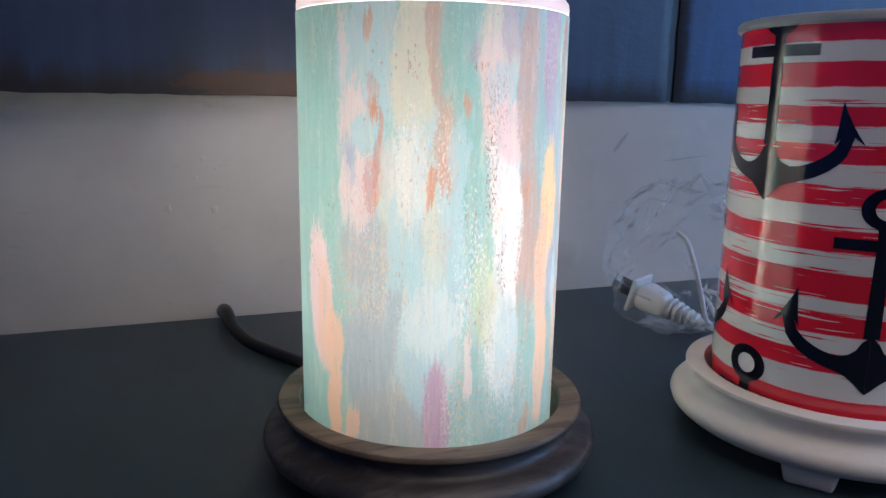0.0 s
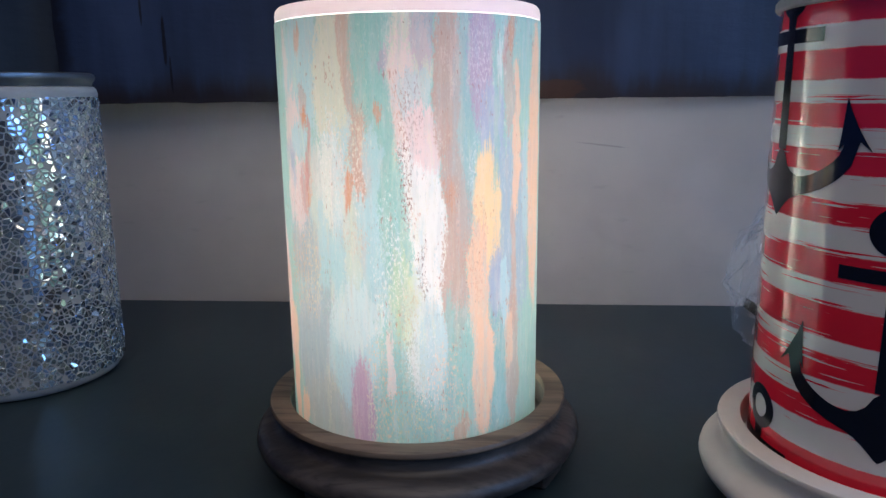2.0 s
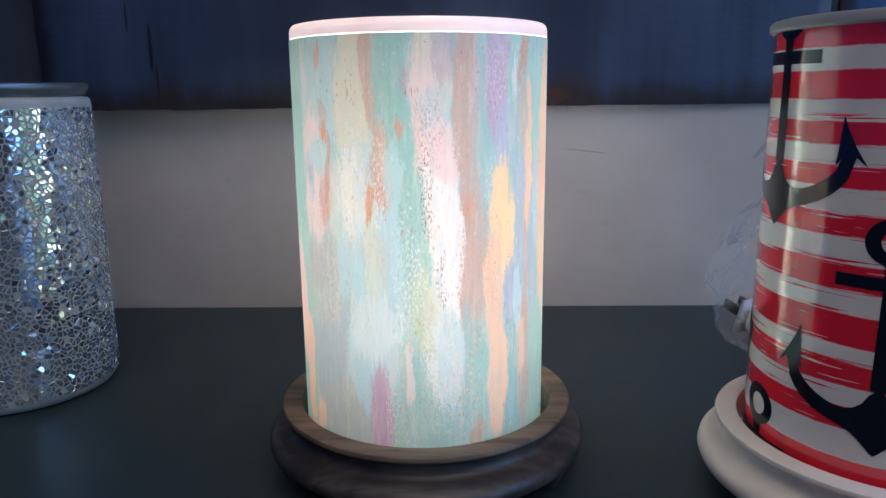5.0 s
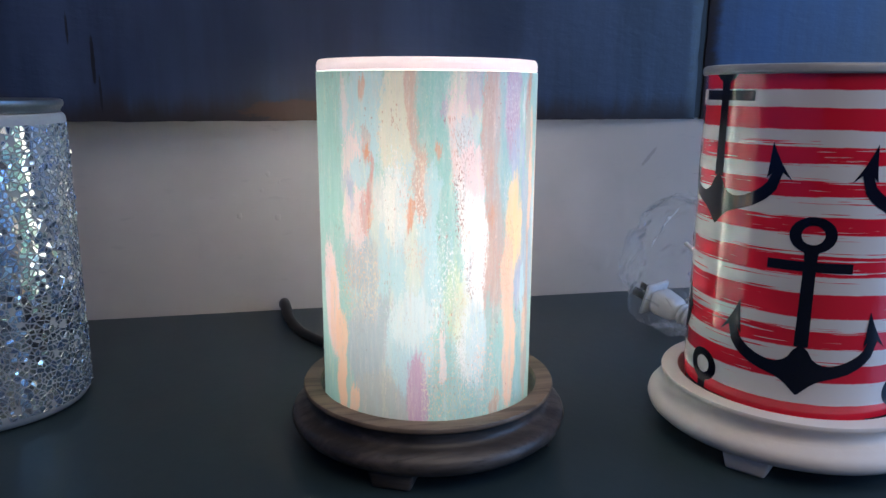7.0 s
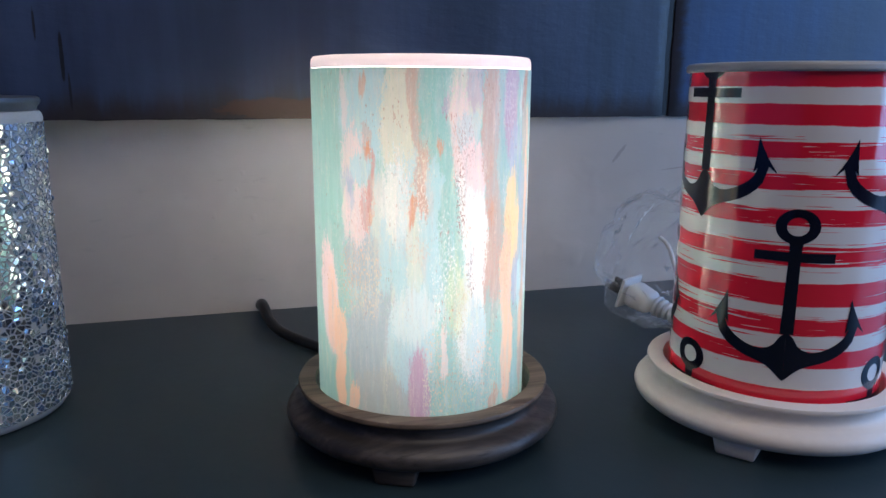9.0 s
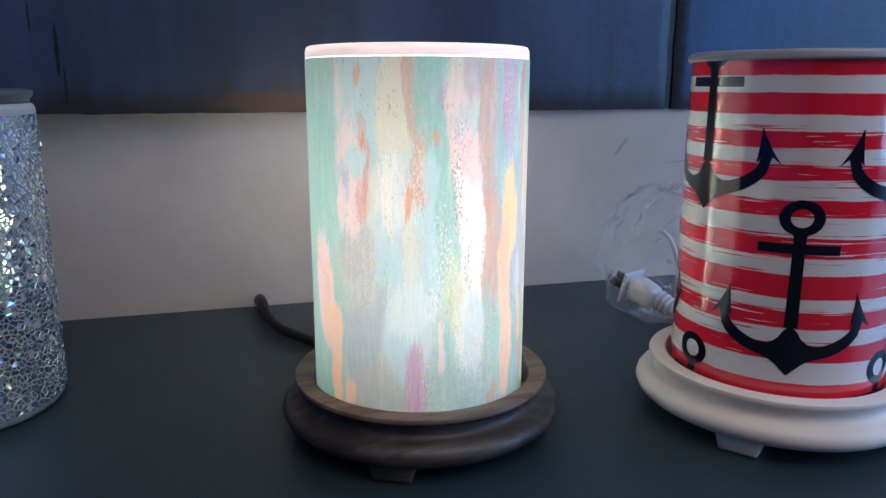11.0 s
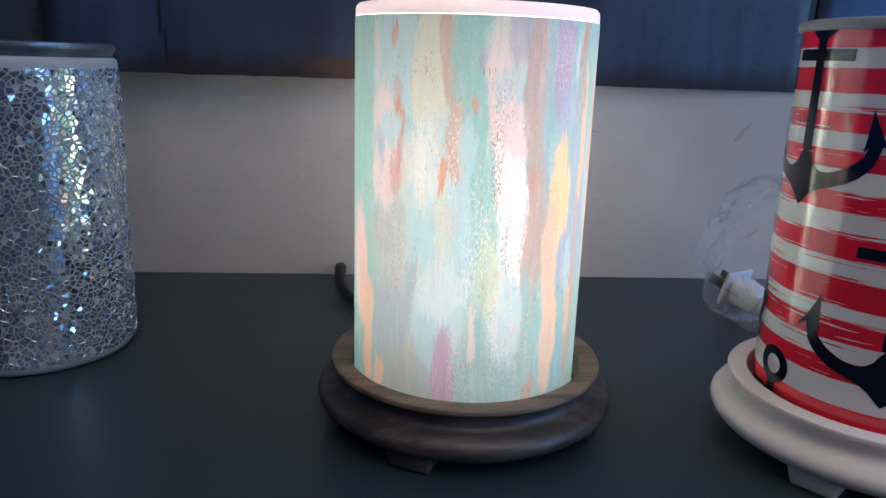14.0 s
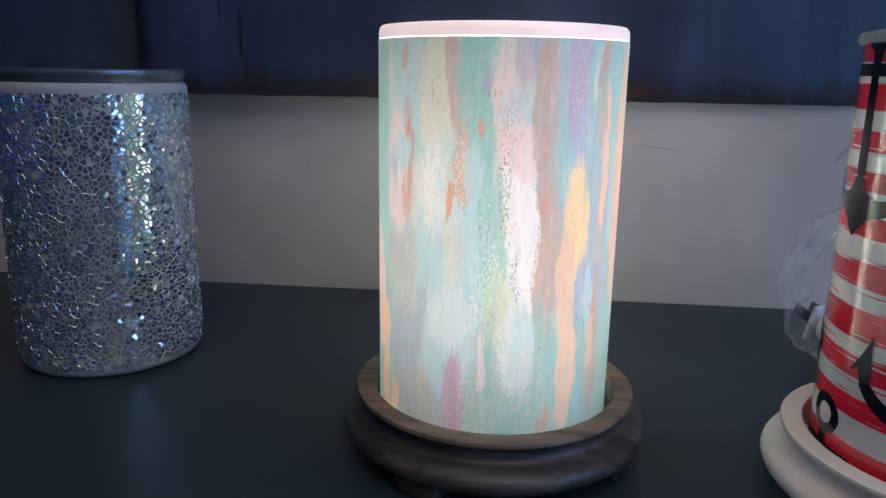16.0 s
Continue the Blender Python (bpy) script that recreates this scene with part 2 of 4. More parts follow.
    stroke(-19.1, 61.2, 10.24, 23.7, PB, 0.95, 0.3, 0.09)
    stroke(-19.4, 48.1, 3.19, 9.3, PB, 1, 0.2, 0.12)
    stroke(-15.2, 38.8, 4.68, 18.9, MV, 1, 0.3, 0.15)
    stroke(-7.3, 45.1, 5.17, 20.7, PE, 0.8, 0.7, 0.12, True)
    stroke(3.4, 45.6, 8.20, 19.5, OR, 0.55, 0.7, 0.12, True)
    stroke(15.3, 43.1, 9.53, 15.2, PE, 0.7, 0.7, 0.12, True)
    stroke(26.0, 30.9, 3.54, 4.9, OR, 0.7, 0.5, 0.09)
    stroke(10.7, 54.1, 5.25, 14.9, WH, 0.7, 0.7, 0.12, True)
    stroke(-3.2, 56.1, 1.66, 12.8, PK, 0.7, 0.5, 0.09)
    stroke(-37.8, 135.6, 0.78, 5.3, RD, 0.8, 0.5, 0.09)
    stroke(-39.9, 122.1, 1.41, 7.3, RD, 0.8, 0.5, 0.09)
    stroke(-45.5, 112.6, 3.04, 7.4, RD, 0.35, 0.6, 0.12, True)
    stroke(-50.5, 121.6, 2.80, 7.4, LI, 0.5, 0.5, 0.09)
    stroke(-53.4, 113.9, 2.47, 11.3, PK, 0.7, 0.5, 0.09)
    stroke(-31.6, 100.4, 3.05, 13.1, PB, 0.8, 0.6, 0.09)
    stroke(-19.1, 114.4, 1.0, 5.8, OR, 0.4, 0.5, 0.09)
    stroke(-20.8, 122.7, 2.52, 10.8, BR, 0.5, 0.6, 0.12, True)
    stroke(-26.3, 125.9, 5.18, 17.6, WH, 0.6, 0.6, 0.12, True)
    stroke(-6.5, 105.2, 2.85, 17.7, PB, 0.7, 0.6, 0.12, True)
    stroke(-14.3, 118.6, 2.17, 13.6, WH, 0.6, 0.6, 0.12, True)
    stroke(0.5, 91.4, 3.17, 14.1, WH, 0.8, 0.7, 0.12, True)
    stroke(6.1, 56.3, 6.05, 10.6, T, 0.6, 0.6, 0.12, True)
    stroke(20.1, 53.6, 5.42, 10.7, PE, 0.6, 0.6, 0.12, True)
    stroke(3.2, 34.7, 8.28, 6.6, YG, 0.5, 0.6, 0.12, True)
    stroke(-11.2, 38.2, 2.24, 13.3, CR, 0.8, 0.6, 0.12, True)
    stroke(-18.5, 71.9, 9.57, 12.7, WH, 0.35, 0.6, 0.09)
    stroke(-26.2, 53.6, 6.59, 8.8, GL, 0.5, 0.6, 0.12, True)
    stroke(-37.0, 82.2, 9.01, 15.1, T, 0.5, 0.6, 0.12, True)
    stroke(-39.9, 85.9, 6.01, 17.3, PE, 0.6, 0.6, 0.12, True)
    stroke(44.4, 159.8, 1.54, 6.5, WH, 0.5, 0.5, 0.09)
    stroke(47.6, 163.6, 1.10, 7.5, RD, 0.5, 0.5, 0.09)
    stroke(42.5, 139.0, 1.26, 23.1, T, 0.6, 0.5, 0.09)
    col = tone[0]
    # soft smears drawn down the paper
    clear_of_edge = step(nt, u0, -58.0, -44.0, 0.18)
    for shift, hue in ((91.0, PK), (97.0, PB), (103.0, CR), (109.0, GL)):
        smear = calc(nt, "MULTIPLY_ADD", fine, 0.25, flat_noise(nt, u0, z0, 0.42, 0.045, 4, 0.6, shift))
        col = blend(nt, calc(nt, "MULTIPLY", step(nt, smear, 0.50, 0.68), clear_of_edge), col, rgb(hue))
    # thin dry-brushed veils, bristle marks and flecks all over
    for shift, hue, cover in ((31.0, (0.96, 0.90, 0.88), 0.2), (37.0, (0.72, 0.84, 0.88), 0.25), (43.0, (0.88, 0.74, 0.68), 0.15), (49.0, (0.66, 0.72, 0.77), 0.2), (55.0, (0.93, 0.91, 0.80), 0.25)):
        veil = calc(nt, "MULTIPLY_ADD", stip, 0.45, flat_noise(nt, u0, z0, 0.3, 0.035, 4, 0.65, shift))
        col = blend(nt, step(nt, veil, 0.60, 0.63, cover), col, rgb(hue))
    col = blend(nt, step(nt, flat_noise(nt, u0, z0, 4.0, 0.5, 3, 0.7, 61.0), 0.3, 0.7, 0.12), col, rgb((0.98, 0.97, 0.95)))
    col = blend(nt, calc(nt, "MULTIPLY", step(nt, streak, 0.55, 0.75), clear_of_edge), col, rgb((0.93, 0.93, 0.90)))
    col = blend(nt, step(nt, flat_noise(nt, u0, z0, 2.2, 0.35, 4, 0.7, 5.0), 0.64, 0.78, 0.12), col, rgb((0.56, 0.62, 0.66)))
    col = blend(nt, step(nt, flat_noise(nt, u0, z0, 0.8, 0.5, 2, 0.5, 21.0), 0.76, 0.785, 0.6), col, rgb((0.54, 0.32, 0.28)))
    # the lower left field was brushed smooth
    busy = calc(nt, "MAXIMUM", step(nt, z0, 58.0, 84.0), step(nt, u0, -14.0, -4.0))
    # small dry dabs of rust, slate and cream, gathered in loose drifts
    for shift, su, sz, hue, lo, cover in ((71.0, 1.0, 0.30, (0.68, 0.42, 0.35), 0.65, 0.5), (77.0, 1.2, 0.28, (0.50, 0.60, 0.64), 0.64, 0.25), (83.0, 1.3, 0.35, (0.95, 0.93, 0.88), 0.62, 0.3)):
        drift = flat_noise(nt, u0, z0, 0.11, 0.05, 3, 0.6, shift + 3.0)
        dab = calc(nt, "MULTIPLY_ADD", calc(nt, "SUBTRACT", drift, 0.5), 0.55, flat_noise(nt, u0, z0, su, sz, 3, 0.6, shift))
        col = blend(nt, calc(nt, "MULTIPLY", step(nt, dab, lo + 0.03, lo + 0.06, cover), busy), col, rgb(hue))
    nt.links.new(col, b.inputs["Base Color"])
    b.inputs["Roughness"].default_value = 0.42
    b.inputs["Specular IOR Level"].default_value = 0.35
    # the front passes little light; the unseen back is paled to brighten the wall
    back_fill = calc(nt, "MAXIMUM", step(nt, u0, 72.0, 110.0), step(nt, u0, -92.0, -130.0))
    lit_shader(nt, b, blend(nt, back_fill, col, rgb((0.98, 0.95, 0.91))), calc(nt, "MULTIPLY_ADD", back_fill, 0.53, 0.12))
    return m


def striped_art():
    m, nt, b = tree("striped_print")
    u, z0 = cylinder_place(nt)
    wob = calc(nt, "SUBTRACT", flat_noise(nt, u, z0, 0.035, 0.03, 2), 0.5)
    z = calc(nt, "MULTIPLY_ADD", wob, 2.0, z0)
    z = calc(nt, "MULTIPLY_ADD", calc(nt, "SUBTRACT", flat_noise(nt, u, z0, 0.5, 0.5, 3, 0.6, 4.0), 0.5), 0.45, z)
    brush = flat_noise(nt, u, z0, 0.028, 1.0, 3, 0.55, 9.0)
    total = None
    for low, high, dryness in ((167.4, 176, 0), (151.2, 160.2, 0), (137.2, 144.4, 0.35), (123.8, 130.8, 0.5), (108.3, 115.8, 0.6), (90.5, 99.5, 0.6), (72.2, 83.0, 0.1), (58.5, 67.0, 0.6), (43.5, 51.5, 0.15), (20, 33.2, 0)):
        half, mid = (high - low) / 2, (high + low) / 2
        off = calc(nt, "ABSOLUTE", calc(nt, "SUBTRACT", z, mid))
        near = step(nt, off, half + 0.25, half - 0.25)
        if dryness:
            # the loaded brush runs dry towards the band's edges
            wear = calc(nt, "MULTIPLY_ADD", calc(nt, "DIVIDE", off, half), 0.20 * dryness, brush)
            near = calc(nt, "MULTIPLY", near, step(nt, wear, 0.69, 0.67))
            halo = calc(nt, "MULTIPLY", step(nt, off, half + 2.8, half + 2.2), step(nt, brush, 0.395, 0.38))
            near = calc(nt, "MAXIMUM", near, halo)
        total = near if total is None else calc(nt, "MAXIMUM", total, near)
    col = blend(nt, total, rgb((0.965, 0.955, 0.945)), rgb((0.97, 0.13, 0.24)))
    nt.links.new(col, b.inputs["Base Color"])
    b.inputs["Roughness"].default_value = 0.13
    b.inputs["Specular IOR Level"].default_value = 0.9
    b.inputs["Coat Weight"].default_value = 0.6
    b.inputs["Coat Roughness"].default_value = 0.06
    bump(nt, b, flat_noise(nt, u, z0, 0.25, 0.08, 2), 0.0002, 0.35)
    return m


def wood(name, dark, lite, rough):
    m, nt, b = tree(name)
    src = node(nt, "TexCoord").outputs["Object"]
    bands = grain(nt, 55, 5, (0.25, 2.2, 2.6), 0.6, src)
    pores = grain(nt, 420, 3, (0.12, 1.5, 1.5), 0.6, src)
    col = blend(nt, step(nt, bands, 0.36, 0.64), rgb(dark), rgb(lite))
    col = blend(nt, step(nt, pores, 0.55, 0.75, 0.6), col, rgb(tuple(x * 0.55 for x in dark)))
    nt.links.new(col, b.inputs["Base Color"])
    nt.links.new(calc(nt, "MULTIPLY_ADD", pores, 0.25, rough - 0.1), b.inputs["Roughness"])
    bump(nt, b, calc(nt, "ADD", bands, pores), 0.00015, 0.6)
    return m


def board_paint(name, width, patches, splits=(), deep=(0.135, 0.185, 0.275), pale=(0.195, 0.255, 0.36)):
    """Dark blue paint on an old board, worn to brown wood along its lower edge; patches: x, z, half sizes."""
    m, nt, b = tree(name)
    src = node(nt, "TexCoord").outputs["Object"]
    s = node(nt, "SeparateXYZ", None, Vector=src)
    drip = grain(nt, 30, 5, (1.0, 1.0, 0.12), 0.6, src)
    cloud = grain(nt, 9, 3, (1, 1, 0.6), 0.5, src)
    col = blend(nt, step(nt, drip, 0.35, 0.68), rgb(deep), rgb(pale))
    col = blend(nt, step(nt, cloud, 0.45, 0.7, 0.6), col, rgb((0.12, 0.17, 0.25)))
    low = calc(nt, "MULTIPLY_ADD", calc(nt, "SUBTRACT", drip, 0.5), 0.05, s.outputs[2])
    col = blend(nt, step(nt, low, 0.022, 0.002, 0.85), col, rgb((0.17, 0.13, 0.12)))
    ragged = calc(nt, "SUBTRACT", grain(nt, 130, 4, (0.5, 1, 1.2), 0.6, src), 0.5)
    for x, z, w, h in patches:
        d = node(nt, "VectorMath", {"operation": "MULTIPLY_ADD"}, i0=src, i1=(1 / w, 0, 1 / h), i2=(-x / w, 0, -z / h))
        far = node(nt, "VectorMath", {"operation": "LENGTH"}, i0=d.outputs[0])
        col = blend(nt, step(nt, calc(nt, "MULTIPLY_ADD", ragged, 1.2, far.outputs["Value"]), 1.12, 0.88, 0.9), col, blend(nt, drip, rgb((0.22, 0.13, 0.095)), rgb((0.33, 0.21, 0.15))))
    side = calc(nt, "MINIMUM", s.outputs[0], calc(nt, "SUBTRACT", width, s.outputs[0]))
    side = calc(nt, "MULTIPLY_ADD", ragged, 0.016, side)
    col = blend(nt, step(nt, side, 0.013, 0.003, 0.9), col, rgb((0.10, 0.10, 0.12)))
    for x, z, w, h in splits:
        d = node(nt, "VectorMath", {"operation": "MULTIPLY_ADD"}, i0=src, i1=(1 / w, 0, 1 / h), i2=(-x / w, 0, -z / h))
        far = node(nt, "VectorMath", {"operation": "LENGTH"}, i0=d.outputs[0])
        col = blend(nt, step(nt, calc(nt, "MULTIPLY_ADD", ragged, 1.0, far.outputs["Value"]), 1.15, 0.8, 0.9), col, rgb((0.04, 0.045, 0.06)))
    nt.links.new(col, b.inputs["Base Color"])
    nt.links.new(calc(nt, "MULTIPLY_ADD", drip, 0.3, 0.33), b.inputs["Roughness"])
    bump(nt, b, calc(nt, "ADD", drip, ragged), 0.0008, 0.5)
    return m


def wall_paint():
    """White gloss paint with brush marks, dents and a few dark scuffs."""
    m, nt, b = tree("white_wall_paint")
    src = node(nt, "TexCoord").outputs["Object"]
    cloud, fine = grain(nt, 7, 4, (1, 1, 1), 0.5, src), grain(nt, 90, 4, (0.4, 1, 1.4), 0.6, src)
    col = blend(nt, step(nt, cloud, 0.35, 0.7), rgb((0.675, 0.65, 0.62)), rgb((0.74, 0.715, 0.69)))
    col = blend(nt, step(nt, fine, 0.60, 0.78, 0.35), col, rgb((0.58, 0.56, 0.54)))
    ragged = calc(nt, "SUBTRACT", grain(nt, 300, 3, (1, 1, 1), 0.6, src), 0.5)
    for x, z, w, h, lean in ((0.229, 0.113, 0.010, 0.0016, 0.9), (0.105, 0.112, 0.017, 0.0006, -0.12), (0.29, 0.10, 0.02, 0.0006, 0.1)):
        r = node(nt, "VectorRotate", {"rotation_type": "Y_AXIS"}, Vector=src, Center=(x, 0, z), Angle=lean)
        d = node(nt, "VectorMath", {"operation": "MULTIPLY_ADD"}, i0=r.outputs[0], i1=(1 / w, 0, 1 / h), i2=(-x / w, 0, -z / h))
        far = node(nt, "VectorMath", {"operation": "LENGTH"}, i0=d.outputs[0])
        col = blend(nt, step(nt, calc(nt, "MULTIPLY_ADD", ragged, 1.5, far.outputs["Value"]), 1.2, 0.6, 0.35), col, rgb((0.34, 0.33, 0.34)))
    nt.links.new(col, b.inputs["Base Color"])
    b.inputs["Roughness"].default_value = 0.42
    lumps = grain(nt, 22, 2, (1, 1, 1), 0.5, src)
    bump(nt, b, calc(nt, "ADD", calc(nt, "MULTIPLY", step(nt, lumps, 0.58, 0.75), 1.0), calc(nt, "MULTIPLY", fine, 0.25)), 0.0009, 0.5)
    return m


def chip_glass():
    """Mirrored, faintly iridescent glass; every chip with its own tint."""
    m, nt, b = tree("mirror_glass_chip")
    info, geo = node(nt, "ObjectInfo"), node(nt, "NewGeometry")
    rnd = calc(nt, "FRACT", calc(nt, "ADD", info.outputs["Random"], calc(nt, "MULTIPLY", geo.outputs["Random Per Island"], 7.31)))
    ramp = node(nt, "ValToRGB", None, Fac=rnd)
    e = ramp.color_ramp.elements
    e[0].color, e[1].color = rgb((0.80, 0.88, 0.92)), rgb((0.97, 0.98, 0.97))
    for at, c in ((0.25, (0.66, 0.76, 0.92)), (0.5, (0.93, 0.97, 0.93)), (0.75, (0.62, 0.68, 0.76))):
        e.new(at).color = rgb(c)
    nt.links.new(ramp.outputs[0], b.inputs["Base Color"])
    b.inputs["Metallic"].default_value = 0.9
    nt.links.new(calc(nt, "MULTIPLY_ADD", rnd, 0.06, 0.025), b.inputs["Roughness"])
    b.inputs["Coat Weight"].default_value = 0.5
    b.inputs["Coat Roughness"].default_value = 0.05
    bump(nt, b, grain(nt, 300, 2), 0.0001, 0.15)
    return m


def clear_film():
    m, nt, b = tree("clear_film")
    nt.nodes.remove(b)
    creases = grain(nt, 55, 3, (1, 1, 1), 0.55)
    bm_ = node(nt, "Bump", None, Height=creases, Distance=0.003, Strength=0.45)
    gloss = node(nt, "BsdfGlossy", None, Color=(0.9, 0.92, 0.95, 1), Roughness=0.10, Normal=bm_.outputs[0])
    clear = node(nt, "BsdfTransparent", None, Color=(0.985, 0.988, 0.99, 1))
    fr = node(nt, "Fresnel", None, IOR=1.10, Normal=bm_.outputs[0])
    haze = node(nt, "BsdfDiffuse", None, Color=(0.8, 0.82, 0.85, 1), Normal=bm_.outputs[0])
    soft = node(nt, "MixShader", None, Fac=0.07, i1=clear.outputs[0], i2=haze.outputs[0])
    mix = node(nt, "MixShader", None, Fac=calc(nt, "MULTIPLY", fr.outputs[0], 0.3), i1=soft.outputs[0], i2=gloss.outputs[0])
    nt.links.new(mix.outputs[0], nt.nodes["Material Output"].inputs["Surface"])
    return m


def crease_glint():
    """Film folded on itself: the glint of its creases is put into a milky near-white."""
    m, nt, b = tree("crease_glint_film")
    b.inputs["Base Color"].default_value = (0.93, 0.94, 0.96, 1)
    b.inputs["Roughness"].default_value = 0.12
    clear = node(nt, "BsdfTransparent")
    mix = node(nt, "MixShader", None, Fac=step(nt, grain(nt, 300, 3), 0.25, 0.55, 0.9), i1=clear.outputs[0], i2=b.outputs[0])
    nt.links.new(mix.outputs[0], nt.nodes["Material Output"].inputs["Surface"])
    return m


def glow_white(name, tint, through_share):
    m, nt, b = tree(name)
    col = blend(nt, grain(nt, 60), rgb(tint), rgb(tuple(c + 0.015 for c in tint)))
    nt.links.new(col, b.inputs["Base Color"])
    b.inputs["Roughness"].default_value = 0.3
    lit_shader(nt, b, col, through_share)
    return m


def inner_glass():
    """The bare inside of the shade: mostly clear, with a slight white bloom."""
    m, nt, b = tree("bloomed_glass")
    b.inputs["Base Color"].default_value = (0.9, 0.9, 0.88, 1)
    b.inputs["Roughness"].default_value = 0.3
    clear = node(nt, "BsdfTransparent", None, Color=(0.97, 0.97, 0.96, 1))
    soft = node(nt, "BsdfTranslucent", None, Color=(0.95, 0.95, 0.93, 1))
    bloom = node(nt, "MixShader", None, Fac=0.55, i1=b.outputs[0], i2=soft.outputs[0])
    mix = node(nt, "MixShader", None, Fac=calc(nt, "MULTIPLY_ADD", grain(nt, 40), 0.2, 0.6), i1=clear.outputs[0], i2=bloom.outputs[0])
    nt.links.new(mix.outputs[0], nt.nodes["Material Output"].inputs["Surface"])
    return m


def bulb_glass():
    m, nt, b = tree("lit_bulb")
    b.inputs["Base Color"].default_value = (1, 0.9, 0.8, 1)
    b.inputs["Emission Color"].default_value = (1, 0.95, 0.92, 1)
    b.inputs["Emission Strength"].default_value = 4.0
    return m


ART, STRIPES = painted_art(), striped_art()
INNER, ROSE, BULB = inner_glass(), glow_white("frosted_rose", (0.97, 0.935, 0.94), 0.42), bulb_glass()
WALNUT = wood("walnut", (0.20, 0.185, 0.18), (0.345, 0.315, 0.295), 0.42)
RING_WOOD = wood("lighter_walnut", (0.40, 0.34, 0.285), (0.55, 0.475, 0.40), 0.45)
NAVY = surface("navy_print", (0.06, 0.07, 0.15), 0.14, vary=0.1, spec=0.9)
CREAM = surface("cream_paint", (0.90, 0.875, 0.85), 0.5, vary=0.05, scale=25, relief=0.0004, fine=200)
GREY_LID = surface("grey_lid", (0.66, 0.68, 0.70), 0.4, vary=0.08)
STEEL_LID = surface("brushed_lid", (0.42, 0.45, 0.48), 0.34, 0.6, vary=0.15)
GROUT = surface("white_grout", (0.64, 0.65, 0.655), 0.6, vary=0.06, scale=120, relief=0.0002)
CHIP = chip_glass()
BLACK = surface("black_rubber", (0.035, 0.035, 0.04), 0.42, vary=0.2)
WHITE_PLASTIC = surface("white_plastic", (0.84, 0.84, 0.84), 0.35, vary=0.04)
BRASS = surface("plated_prong", (0.60, 0.58, 0.54), 0.25, 1.0, vary=0.1)
FILM = clear_film()
CREASE_GLINT = crease_glint()
TABLE = surface("dark_teal_paint", (0.160, 0.224, 0.246), 0.46, spec=0.4, vary=0.16, scale=6, fine=160, relief=0.0003, stretch=(1, 0.5, 1))
WALL = wall_paint()
BLUE_A = board_paint("blue_board_paint", 0.5265, ((0.210, 0.007, 0.042, 0.0080), (0.333, 0.006, 0.019, 0.006)), ((0.074, 0.040, 0.0012, 0.017), (0.077, 0.018, 0.0008, 0.012), (0.060, 0.060, 0.0008, 0.010)))
BLUE_B = board_paint("blue_board_paint_b", 0.48, ((0.3, 0.006, 0.03, 0.005),), (), (0.08, 0.19, 0.36), (0.12, 0.26, 0.45))
ROOM = surface("plain_wall", (0.36, 0.36, 0.38), 0.7, vary=0.06, scale=5, fine=80, relief=0.0005)
ROOM_BLUE = surface("blue_wall", (0.19, 0.35, 0.60), 0.7, vary=0.1, scale=5, fine=80, relief=0.0005)
GREY_WALL = surface("grey_wall", (0.24, 0.27, 0.33), 0.7, vary=0.06, scale=5, fine=80, relief=0.0005)
FLOOR = wood("floor_wood", (0.30, 0.24, 0.20), (0.42, 0.35, 0.29), 0.5)
FRAME = surface("window_paint", (0.80, 0.80, 0.80), 0.4, vary=0.04)


# ---- mesh helpers ----
def finish(bm, name, material, smooth=40.0):
    bmesh.ops.recalc_face_normals(bm, faces=bm.faces)
    for f in bm.faces:
        f.smooth = smooth > 0
    for e in bm.edges:
        if len(e.link_faces) == 2 and e.calc_face_angle(0) > radians(smooth):
            e.smooth = False
    me = bpy.data.meshes.new(name)
    bm.to_mesh(me)
    bm.free()
    me.materials.append(material)
    return me


def part(name, bm, material, parent=None, label="", smooth=40.0):
    ob = new(name, finish(bm, name, material, smooth))
    if parent:
        ob.parent = parent
    return tagged(ob, label)


def thing(name, m, label, category, group="", kind=""):
    ob = new(name)
    ob.matrix_world = m
    ob.empty_display_size = 0.02
    return tagged(ob, label, category, group, kind)


def lathe(profile, seg=128, closed=False):
    """A turned body from (radius, height) pairs."""
    bm = bmesh.new()
    rings = []
    for r, z in profile:
        if r < 1e-6:
            rings.append([bm.verts.new((0, 0, z))])
        else:
            rings.append([bm.verts.new((r * math.sin(a), -r * math.cos(a), z)) for a in (2 * math.pi * i / seg for i in range(seg))])
    pairs = list(zip(rings, rings[1:])) + ([(rings[-1], rings[0])] if closed else [])
    for a, b in pairs:
        for i in range(seg):
            j = (i + 1) % seg
            if len(a) == 1 and len(b) == 1:
                continue
            if len(a) == 1:
                bm.faces.new((a[0], b[j], b[i]))
            elif len(b) == 1:
                bm.faces.new((a[i], a[j], b[0]))
            else:
                bm.faces.new((a[i], a[j], b[j], b[i]))
    return bm


def box(x0, x1, y0, y1, z0, z1, bevel=0.0, seg=2):
    bm = bmesh.new()
    bmesh.ops.create_cube(bm, size=1)
    for v in bm.verts:
        v.co = Vector(((x0 + x1) / 2 + v.co.x * (x1 - x0), (y0 + y1) / 2 + v.co.y * (y1 - y0), (z0 + z1) / 2 + v.co.z * (z1 - z0)))
    if bevel:
        bmesh.ops.bevel(bm, geom=list(bm.edges), offset=bevel, segments=seg, affect="EDGES", profile=0.5)
    return bm


